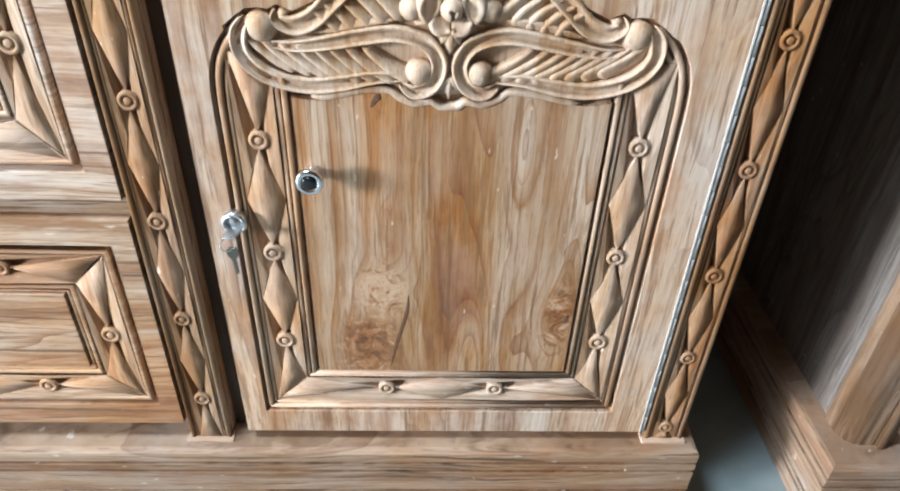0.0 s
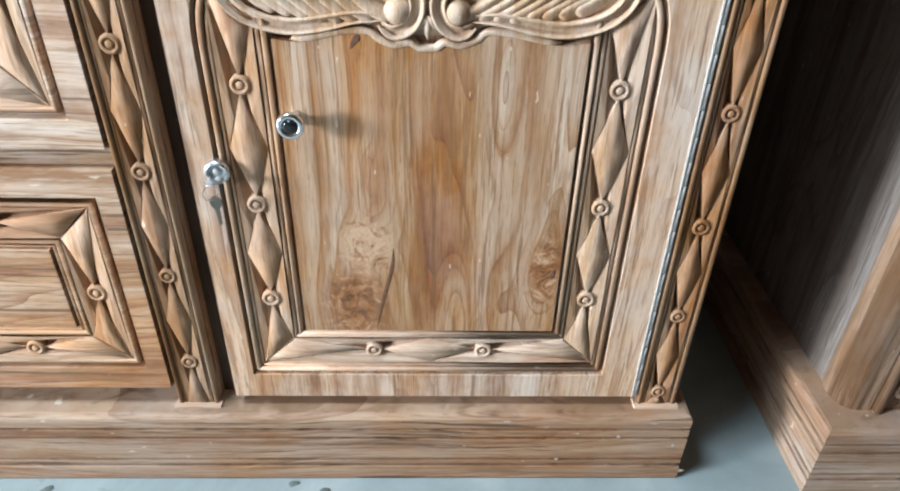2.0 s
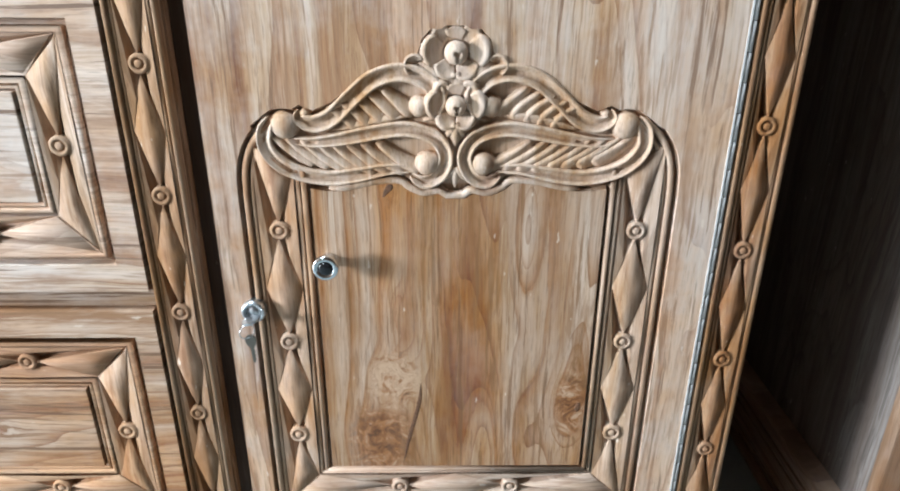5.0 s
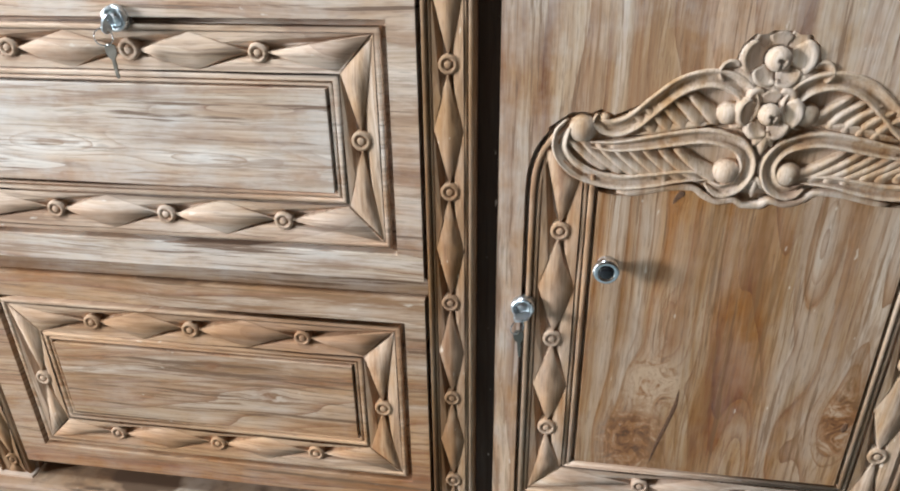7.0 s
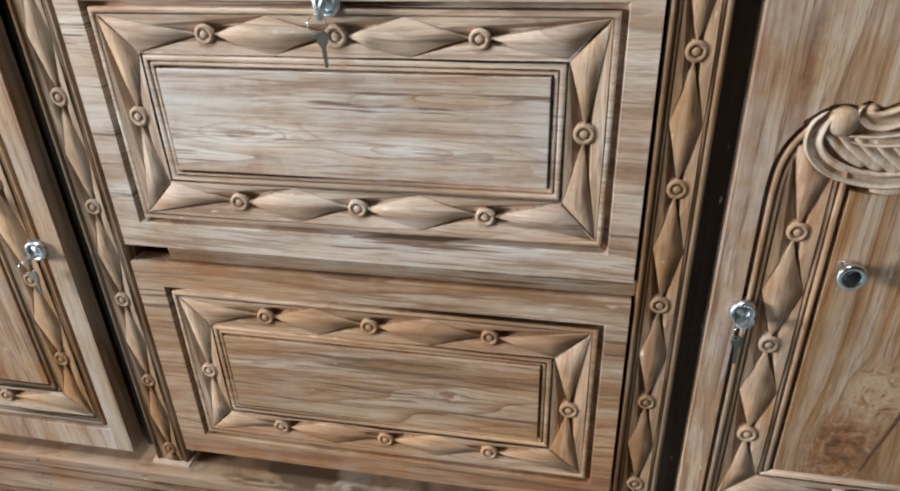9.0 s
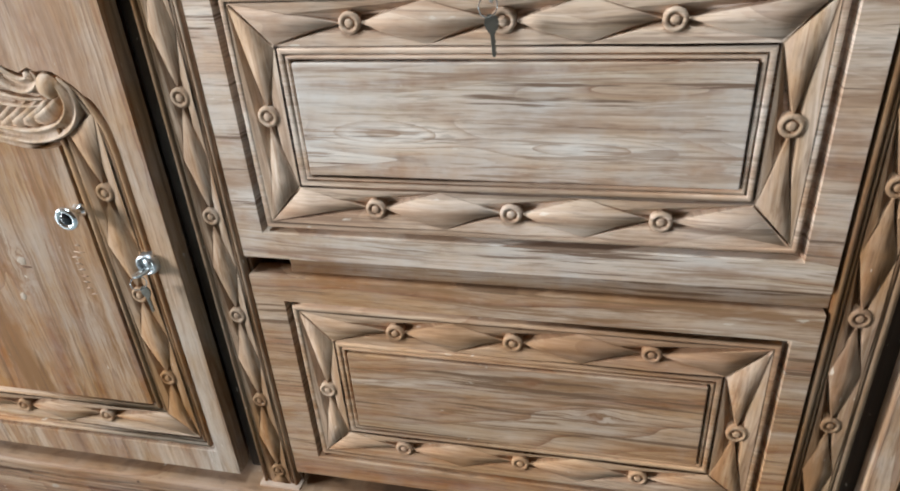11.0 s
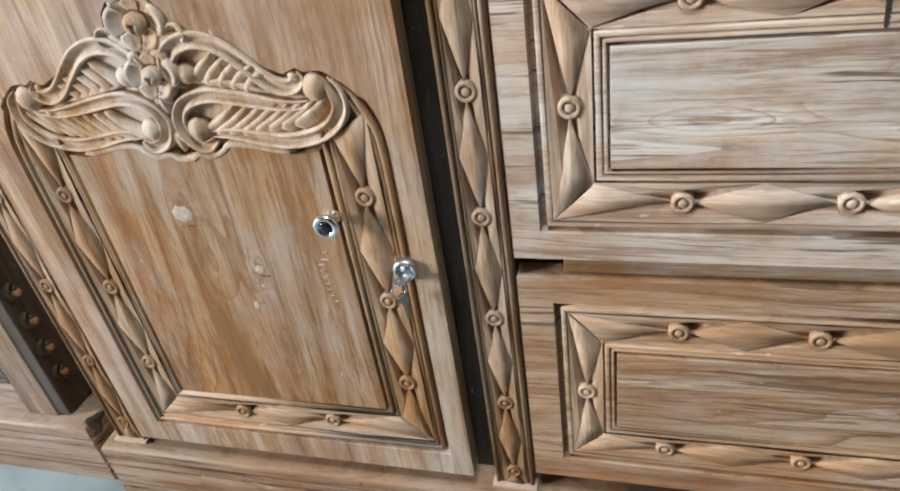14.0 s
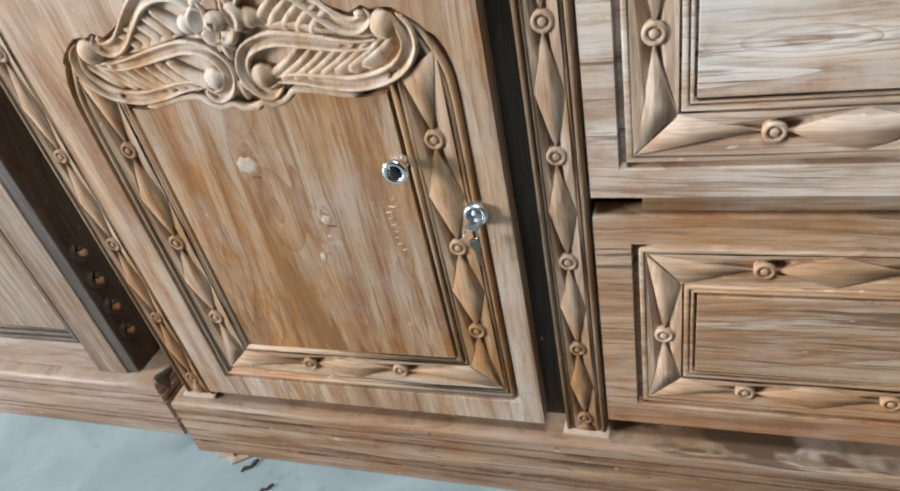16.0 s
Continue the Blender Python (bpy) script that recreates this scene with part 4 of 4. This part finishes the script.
def knob(x, z, parent):
    q = 0.88
    prof = [(0.0085, 0.002), (0.0085, -0.001), (0.0060, -0.003), (0.0055, -0.009), (0.0075, -0.012), (0.0125, -0.0140), (0.0145, -0.0165), (0.0147, -0.0185), (0.0138, -0.0207), (0.0118, -0.0218), (0.0092, -0.0214), (0.0076, -0.0198), (0.0092, -0.0228), (0.0072, -0.0243), (0.0048, -0.0252), (0.0024, -0.0257), (0, -0.0258)]
    body = part("knob", lathe([(r * q, y) for r, y in prof[:12]], x, z, 28), CHROME, parent, "round chrome knob")
    # a cap added to hold the painted dark reflection
    cap = [(0.0078, -0.0190), (0.0076, -0.0208), (0.0066, -0.0217), (0.0046, -0.0223), (0.0025, -0.0226), (0, -0.0227)]
    part("reflection_cap", lathe([(r * q, y) for r, y in cap], x, z, 24), KNOB_REFLECTION, body if parent is None else parent, "glossy knob centre, black as a dark reflection")
    return body


def ring_of(bm, centre, r, wire, ax, ay, n=18, m=6):
    """A wire ring in the plane of the directions ax and ay."""
    az = ax.cross(ay)
    rows = []
    for k in range(n):
        a = 2 * math.pi * k / n
        d = ax * math.cos(a) + ay * math.sin(a)
        rows.append([bm.verts.new(centre + d * (r + wire * math.cos(2 * math.pi * j / m)) + az * wire * math.sin(2 * math.pi * j / m)) for j in range(m)])
    for k in range(n):
        a, b = rows[k], rows[(k + 1) % n]
        for j in range(m):
            bm.faces.new((a[j], a[(j + 1) % m], b[(j + 1) % m], b[j])).smooth = True


def key_shape(bm, top, tilt, size=1.0, y=-0.012):
    """A flat key that hangs from its bow at top."""
    d = Vector((math.sin(tilt), 0, -math.cos(tilt)))
    s = Vector((math.cos(tilt), 0, math.sin(tilt)))
    out = [(-0.0025, 0.0), (0.0025, 0.0), (0.0058, 0.0030), (0.0070, 0.0080), (0.0060, 0.0130), (0.0034, 0.0165), (0.0021, 0.0185), (0.0021, 0.0235), (0.0027, 0.0255), (0.0015, 0.0285), (0.0025, 0.031), (0.0014, 0.034), (0.0022, 0.0365), (0.0008, 0.040), (-0.0012, 0.040), (-0.0019, 0.037), (-0.0021, 0.0185), (-0.0034, 0.0165), (-0.0060, 0.0130), (-0.0070, 0.0080), (-0.0058, 0.0030)]
    for y0, flip in ((y - 0.0009, 1), (y + 0.0009, -1)):
        vs = []
        for a, b in out:
            p = Vector(top) + s * a * size + d * b * size
            vs.append(bm.verts.new((p.x, y0, p.z)))
        bm.faces.new(vs[::flip])
    vs = list(bm.verts)[-2 * len(out):]
    n = len(out)
    for k in range(n):
        bm.faces.new((vs[k], vs[(k + 1) % n], vs[n + (k + 1) % n], vs[n + k]))


def lock(x, z, parent, turned=0.25):
    prof = [(0.0124, 0.004), (0.0124, -0.0025), (0.0119, -0.0055), (0.0106, -0.0072), (0.0092, -0.0074), (0.0086, -0.0050), (0.0084, -0.0020), (0.0068, -0.0020), (0.0066, -0.0048), (0, -0.0050)]
    part("lock", lathe(prof, x, z, 26), STEEL, parent, "round steel cylinder lock")
    # the key in the lock stands out edge-on; its ring carries a second key
    bm = bmesh.new()
    r = 0.0090
    a = turned
    ax, ay = Vector((math.cos(a), 0, math.sin(a))), Vector((0, -1, 0))
    centre = Vector((x, -0.0165, z - 0.003))
    rows = []
    az = ax.cross(ay)
    for off in (-0.0010, 0.0010):
        rows.append([bm.verts.new(centre + ax * r * math.cos(2 * math.pi * k / 16) + ay * r * 0.95 * math.sin(2 * math.pi * k / 16) + az * off) for k in range(16)])
    bm.faces.new(rows[0])
    bm.faces.new(rows[1][::-1])
    for k in range(16):
        bm.faces.new((rows[0][k], rows[0][(k + 1) % 16], rows[1][(k + 1) % 16], rows[1][k]))
    part("key", bm, STEEL, parent, "steel key standing in the lock")
    bm = bmesh.new()
    ring_of(bm, Vector((x - 0.004, -0.0200, z - 0.0135)), 0.0078, 0.0006, Vector((0.8, 0.6, 0)).normalized(), Vector((0, 0, 1)))
    part("key_ring", bm, CHROME, parent)
    bm = bmesh.new()
    key_shape(bm, (x - 0.003, 0, z - 0.0200), 0.06, 0.80, -0.0155)
    part("spare_key", bm, NICKEL, parent, "worn spare key hanging from the ring")


def scratches(parent):
    """Two rough pale scrapes left by a chisel below the knob."""
    for k in range(9):
        x, z = -0.4650 + random.uniform(-0.004, 0.004), 0.456 - 0.0078 * k
        w = random.uniform(0.006, 0.014)
        bm = bmesh.new()
        line = [(x - w / 2, z + random.uniform(-0.001, 0.001)), (x, z + random.uniform(-0.0012, 0.0012)), (x + w / 2, z + random.uniform(-0.001, 0.001))]
        part("scrape", ridge(bm, line, taper(0.0022, 0.4, 0.4, 0.2), 0.0009, 0.0006), CARVED_H if k % 3 else WOOD_PLINTH, parent, "pale chisel scrape")


def blot(name, x, z, rx, rz, material, parent, label, lift=0.0):
    """An irregular thin patch that lies on a panel, or lift in front of it."""
    bm = bmesh.new()
    n = 26
    wob = [1 + 0.16 * math.sin(2 * a + x * 90) + 0.07 * math.sin(5 * a + z * 70) + 0.06 * math.sin(7 * a + x * 40) + random.uniform(-0.10, 0.10) for a in [2 * math.pi * k / n for k in range(n)]]
    rows = []
    for r, y in ((1.0, 0.0005 - lift), (0.93, 0.0002 - lift), (0.5, -lift)):
        rows.append([bm.verts.new((x + rx * r * w * math.cos(2 * math.pi * k / n), y, z + rz * r * w * math.sin(2 * math.pi * k / n))) for k, w in enumerate(wob)])
    for a, b in zip(rows, rows[1:]):
        for k in range(n):
            bm.faces.new((a[k], a[(k + 1) % n], b[(k + 1) % n], b[k])).smooth = True
    bm.faces.new(rows[-1])
    return part(name, bm, material, parent, label)


right_door = carved_door(1)
part("knot", ridge(bmesh.new(), spline([(0.5160, 0.5670), (0.5115, 0.5620), (0.5070, 0.5545)], 4), taper(0.0070, 0.2, 0.7, 0.15), 0.0004, 0.0005), KNOT, right_door, "dark slanted wedge in the wood")
blot("knot", 0.7085, 0.3140, 0.0028, 0.0070, KNOT, right_door, "dark brown knot")
for line in ([(0.5400, 0.346), (0.5385, 0.325), (0.5330, 0.300), (0.5255, 0.270), (0.5200, 0.241)],):
    part("crack", ridge(bmesh.new(), spline(line, 5), taper(0.0044, 0.3, 0.3, 0.1), 0.0004, 0.0005), KNOT, right_door, "thin dark crack")
left_door = carved_door(-1)
left_door.location = (0.0, -0.009, 0.005)
scratches(left_door)
blot("filler_patch", -0.6110, 0.4990, 0.0100, 0.0115, PUTTY, left_door, "pale wood filler patch")
blot("knot", -0.6050, 0.4850, 0.0050, 0.0018, KNOT, left_door, "small dark knot")
blot("filler_patch", -0.5430, 0.4310, 0.0050, 0.0065, PUTTY, left_door, "pale wood filler patch")
blot("knot", -0.5390, 0.4235, 0.0060, 0.0016, KNOT, left_door, "small dark knot")
blot("filler_patch", -0.5620, 0.3820, 0.0042, 0.0050, PUTTY, left_door, "pale wood filler patch")


for x, z, rx, rz in ((0.674, 0.1061, 0.0060, 0.0016), (0.722, 0.0961, 0.0034, 0.0014), (0.740, 0.0376, 0.0030, 0.0016), (0.813, 0.0795, 0.0032, 0.0020), (0.8528, 0.1030, 0.0048, 0.0014), (0.902, 0.0150, 0.0060, 0.0022), (0.884, 0.0640, 0.0030, 0.0020), (0.120, 0.1055, 0.0050, 0.0014), (-0.640, 0.0700, 0.0070, 0.0030)):
    blot("nick", x, z, rx, rz, PUTTY, wardrobe, "pale nick in the plinth", 0.0187)
for x, z, rx, rz in ((-0.4983, 0.1040, 0.0030, 0.0022), (-0.4947, 0.0360, 0.0026, 0.0018), (-0.5009, 0.0740, 0.0022, 0.0018), (-0.4946, 0.0560, 0.0018, 0.0014), (-0.3340, 0.1035, 0.0034, 0.0016)):
    blot("nail_hole", x, z, rx, rz, KNOT, wardrobe, "dark nail hole in the plinth", 0.0187)

# ---- the drawers ----
def drawer(z0, z1, o0, o1, p0, p1, top, bottom, side_z, side_x, out_x, in_x, label, locked=False, face=DRAWER_FACE, board=WOOD_DRAWER, carved=CARVED_H):
    """o0, o1: the outer frame's bottom and top; p0, p1: the panel's; out_x and in_x: their left and right ends."""
    G = GROUND
    body = part("drawer", boxed(-0.2725, 0.2725, G, 0.026, z0, z1, 0.001), face, wardrobe, label)
    a, b = out_x
    i, j = in_x
    part("drawer_face", plate([(-0.2725, z0), (0.2725, z0), (0.2725, z1), (-0.2725, z1)], [(a - 0.002, o0 - 0.002), (b + 0.002, o0 - 0.002), (b + 0.002, o1 + 0.002), (a - 0.002, o1 + 0.002)], 0.0, G + 0.0003, 0.0018), face, body)
    part("panel", boxed(i, j, 0.0003, G - 0.0003, p0, p1, 0.0008), board, body, "flat teak drawer panel with long streaks")
    part("bead", bead_frame(a + 0.0072, b - 0.0072, o0 + 0.0072, o1 - 0.0072, 0.0056, 0.0052, RIM), carved, body)
    part("bead", bead_frame(i - 0.0095, j + 0.0095, p0 - 0.0095, p1 + 0.0095, 0.0054, 0.0050, RIM), carved, body)
    part("bead", bead_frame(i - 0.0042, j + 0.0042, p0 - 0.0042, p1 + 0.0042, 0.0034, 0.0042, RIM), carved, body)
    A, B, O0, O1 = a + 0.0105, b - 0.0105, o0 + 0.0105, o1 - 0.0105
    I, J, P0, P1 = i - 0.0140, j + 0.0140, p0 - 0.0140, p1 + 0.0140
    # upper and lower bands, then the two ends
    zc, zh = (O1 + P1) / 2, (O1 - P1) / 2
    chain(body, carved, lambda q, o: (q, zc + o * zh), top, ((I, A), (J, B)))
    zc2, zh2 = (O0 + P0) / 2, (P0 - O0) / 2
    chain(body, carved, lambda q, o: (q, zc2 + o * zh2), bottom, ((A, I), (B, J)))
    xc, xh = (A + I) / 2, (I - A) / 2
    chain(body, CARVED_V, lambda q, o: (xc + o * xh, q), [side_z], ((O0, P0), (O1, P1)), 0.0098, -1)
    xc2, xh2 = (B + J) / 2, (B - J) / 2
    chain(body, CARVED_V, lambda q, o: (xc2 + o * xh2, q), [side_z], ((P0, O0), (P1, O1)), 0.0098, -1)
    if locked:
        lock(-0.005, 0.7130, body, 1.3)
    return body


drawer(0.4555, 0.752, 0.486, 0.712, 0.549, 0.652, [-0.127, -0.001, 0.125], [-0.125, 0.001, 0.129], 0.603, 0.214, (-0.2445, 0.2445), (-0.1835, 0.1865), "carved teak drawer front, locked, with hanging key", True)
drawer(0.1440, 0.4330, 0.177, 0.401, 0.2360, 0.3400, [-0.122, 0.000, 0.133], [-0.128, 0.005, 0.131], 0.2835, 0.214, (-0.2370, 0.2485), (-0.1790, 0.1870), "carved brown teak drawer front without a lock", False, LOW_FACE, LOW_BOARD, LOW_CARVED)
part("drawer_rail", boxed(-0.228, 0.276, 0.0095, 0.028, 0.4345, 0.4535, 0.001), WOOD_RAIL, wardrobe, "greyish rail between the drawers")

# ---- the wardrobes on either side ----
def quarter_post(x, y, r, z0, z1, sx):
    """A post whose outer front edge is rounded; (x, y) is the square corner, sx the way in."""
    bm = bmesh.new()
    w, d = 0.040, 0.045
    line = [(x + sx * w, y)] + [(x + sx * (r - r * math.sin(a)), y + r - r * math.cos(a)) for a in [math.pi / 2 * k / 7 for k in range(8)]] + [(x, y + d), (x + sx * w, y + d)]
    lo = [bm.verts.new((p[0], p[1], z0)) for p in line]
    hi = [bm.verts.new((p[0], p[1], z1)) for p in line]
    n = len(line)
    for k in range(n):
        bm.faces.new((lo[k], lo[(k + 1) % n], hi[(k + 1) % n], hi[k])).smooth = 0 < k < 8
    bm.faces.new(lo)
    bm.faces.new(hi)
    return bm


def curl(cx, cz, r, turns, w, h, y0, sx, bm):
    """A carved volute that winds inwards."""
    line = []
    for k in range(22):
        t = k / 21
        a = math.pi * 0.5 + turns * 2 * math.pi * t
        q = r * (1 - 0.82 * t)
        line.append((cx + sx * q * math.cos(a), cz + q * math.sin(a)))
    return ridge(bm, line, taper(w, 0.2, 0.1, 0.4), h, y0)


right = thing("wardrobe", "carved teak wardrobe standing across a dark gap", "wardrobe")
RX, RY = 1.083, -0.006
# the gap's shade on this board is part of its colour
part("side_panel", boxed(RX + 0.004, RX + 0.024, 0.040, 0.52, PLINTH, 1.86), WOOD_GREY_SHADE, right)
part("corner_post", quarter_post(RX, RY, 0.026, PLINTH, 1.86, 1), WOOD_NEIGHBOUR, right, "rounded brown corner post")
part("bead", ridge(bmesh.new(), [(RX + 0.047, PLINTH), (RX + 0.047, 1.86)], 0.011, 0.008, RY + 0.001), WOOD_NEIGHBOUR, right, "pale rounded bead")
stile = part("carved_stile", boxed(RX + 0.0405, RX + 0.150, RY + 0.002, 0.035, PLINTH, 1.86), WOOD_NEIGHBOUR, right, "stile carved with curling leaves")
for k, (x, z, r, way) in enumerate(((0.070, 0.150, 0.014, 1), (0.096, 0.172, 0.018, -1), (0.070, 0.200, 0.015, 1), (0.100, 0.232, 0.020, -1), (0.072, 0.262, 0.015, 1), (0.104, 0.300, 0.021, -1), (0.074, 0.330, 0.016, 1), (0.108, 0.375, 0.024, -1), (0.078, 0.410, 0.018, 1), (0.110, 0.465, 0.026, -1))):
    part("carved_curl", curl(RX + x, z, r, 1.15, 0.008, 0.006, RY + 0.002, way, bmesh.new()), WOOD_NEIGHBOUR, stile)
    bm = bmesh.new()
    petal(bm, RX + x + way * 0.010, z + 0.004, radians(40 if way > 0 else 140), 0.026, 0.011, RY + 0.002, 0.006)
    part("carved_leaf", bm, WOOD_NEIGHBOUR, stile)
part("door", boxed(RX + 0.158, RX + 0.66, 0.012, 0.034, 0.135, 1.84, 0.002), WOOD_NEIGHBOUR, right)
part("back_panel", boxed(RX + 0.026, RX + 0.66, 0.50, 0.52, PLINTH, 1.86), WOOD_NEIGHBOUR, right)
part("far_side_panel", boxed(RX + 0.662, RX + 0.68, 0.012, 0.52, PLINTH, 1.86), WOOD_NEIGHBOUR, right)
part("top_board", boxed(RX + 0.004, RX + 0.68, 0.0, 0.52, 1.861, 1.88), WOOD_NEIGHBOUR_H, right)
plinth(1.073, 1.775, -0.024, 0.52, plinth_profile(), right, WOOD_NEIGHBOUR_H, "orange-brown moulded plinth")

left = thing("wardrobe", "pale teak wardrobe set slightly further back", "wardrobe")
LX, LY = -0.986, 0.026
# dark wood paints the shade of a side turned from the window
side = part("side_panel", boxed(LX - 0.022, LX, LY + 0.002, 0.52, PLINTH + 0.004, 1.86, 0.002), WOOD_DARK_SHADE, left, "side with carved curls, coloured dark as in shade")


def on_side(bm):
    """Turn a relief made for a front so that it lies on the side that faces +x."""
    for v in bm.verts:
        v.co = Vector((LX - v.co.y, LY + 0.024 + v.co.x, v.co.z))
    return bm


for z, r in ((0.190, 0.014), (0.238, 0.015), (0.288, 0.015), (0.338, 0.014)):
    part("carved_curl", on_side(curl(0.0, z, r, 1.1, 0.009, 0.008, 0.0, 1, bmesh.new())), WOOD_DARK_SHADE, side)
    # beads in paler wood, a painted highlight against the darkened side
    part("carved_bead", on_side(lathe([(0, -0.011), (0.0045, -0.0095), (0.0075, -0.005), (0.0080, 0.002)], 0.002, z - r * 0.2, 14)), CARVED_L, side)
part("stile", boxed(LX - 0.078, LX - 0.0225, LY, 0.05, PLINTH, 1.86, 0.002), WOOD_NEIGHBOUR, left)
part("bottom_rail", boxed(LX - 0.70, LX - 0.0785, LY + 0.001, 0.05, PLINTH, 0.175, 0.002), WOOD_NEIGHBOUR_H, left)
for k in range(3):
    part("bead", ridge(bmesh.new(), [(LX - 0.0815 - 0.0075 * k, 0.1790 + 0.0075 * k), (LX - 0.0815 - 0.0075 * k, 1.86)], 0.0065, 0.0060 - 0.0012 * k, LY + 0.006 + 0.002 * k), WOOD_NEIGHBOUR, left)
    part("bead", ridge(bmesh.new(), [(LX - 0.70, 0.1790 + 0.0075 * k), (LX - 0.0815 - 0.0075 * k, 0.1790 + 0.0075 * k)], 0.0065, 0.0060 - 0.0012 * k, LY + 0.006 + 0.002 * k), WOOD_NEIGHBOUR_H, left)
part("panel", boxed(LX - 0.70, LX - 0.0785, LY + 0.009, 0.05, 0.1755, 1.86), WOOD_NEIGHBOUR, left)
part("back_panel", boxed(LX - 0.72, LX - 0.023, 0.50, 0.518, PLINTH, 1.86), WOOD_NEIGHBOUR, left)
part("far_side_panel", boxed(LX - 0.74, LX - 0.722, LY, 0.518, PLINTH, 1.86), WOOD_NEIGHBOUR, left)
part("top_board", boxed(LX - 0.74, LX, LY, 0.52, 1.861, 1.88), WOOD_NEIGHBOUR_H, left)
plinth(-1.68, -0.962, 0.024, 0.52, plinth_profile(), left, WOOD_NEIGHBOUR_H, "pale plinth with three long grooves")
bm = bmesh.new()
for k in range(9):
    a = radians(-60 - 8 * k)
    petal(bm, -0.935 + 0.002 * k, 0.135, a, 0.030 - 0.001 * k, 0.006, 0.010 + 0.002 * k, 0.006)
part("carved_tuft", bm, WOOD_DARK_SHADE, left, "dark splintered tuft at the foot")

# ---- litter on the floor ----
def floor_stain(x, y, rx, ry, turn):
    """A thin dried spot of glue on the marble."""
    bm = bmesh.new()
    n = 18
    rows = []
    for r, z in ((1.0, 0.0), (0.85, 0.0007), (0.4, 0.0009)):
        row = []
        for k in range(n):
            a = 2 * math.pi * k / n
            q = r * (1 + 0.10 * math.sin(3 * a + x * 50))
            u, v = rx * q * math.cos(a), ry * q * math.sin(a)
            row.append(bm.verts.new((x + u * math.cos(turn) - v * math.sin(turn), y + u * math.sin(turn) + v * math.cos(turn), z)))
        rows.append(row)
    for a, b in zip(rows, rows[1:]):
        for k in range(n):
            bm.faces.new((a[k], a[(k + 1) % n], b[(k + 1) % n], b[k])).smooth = True
    bm.faces.new(rows[-1])
    return tagged(part("glue_spot", bm, GLUE), "dried greenish grey spot on the marble floor", "stain", "spots on the floor")


for x, y, rx, ry, turn in ((0.100, -0.0345, 0.0085, 0.0050, 0.5), (0.4065, -0.0260, 0.0075, 0.0045, 0.2), (0.4465, -0.0390, 0.0085, 0.0060, 0.8), (0.0476, -0.0440, 0.0060, 0.0050, 0.0)):
    floor_stain(x, y, rx, ry, turn)
def sliver(name, x, y, length, width, turn, material, label, category):
    bm = bmesh.new()
    d, n = Vector((math.cos(turn), math.sin(turn))), Vector((-math.sin(turn), math.cos(turn)))
    rows = []
    for k, w in enumerate((0.3, 1.0, 0.8, 1.1, 0.25)):
        p = Vector((x, y)) + d * length * (k / 4 - 0.5) + n * width * 0.5 * math.sin(2.2 * k)
        rows.append([bm.verts.new((p.x + n.x * width * w * o, p.y + n.y * width * w * o, z)) for o, z in ((-0.5, 0.0), (-0.4, 0.003), (0.4, 0.0035), (0.5, 0.0))])
    for a, b in zip(rows, rows[1:]):
        for k in range(4):
            bm.faces.new((a[k], a[(k + 1) % 4], b[(k + 1) % 4], b[k]))
    bm.faces.new(rows[0])
    bm.faces.new(rows[-1])
    return tagged(part(name, bm, material), label, category)


sliver("wood_splinter", -0.800, -0.034, 0.030, 0.006, 0.9, DEBRIS_AND_SHADE, "dark splinter lying beside the plinth", "splinter")
sliver("wood_splinter", -0.755, -0.066, 0.022, 0.004, 0.7, DEBRIS_AND_SHADE, "thin dark splinter on the marble floor", "splinter")
sliver("wood_splinter", -0.259, -0.030, 0.034, 0.006, 1.1, DEBRIS_AND_SHADE, "dark splinter lying beside the plinth", "splinter")
sliver("wood_wedge", -0.832, -0.022, 0.060, 0.016, 0.1, WOOD_NEIGHBOUR_H, "pale wooden wedge under the plinth corner", "wedge")
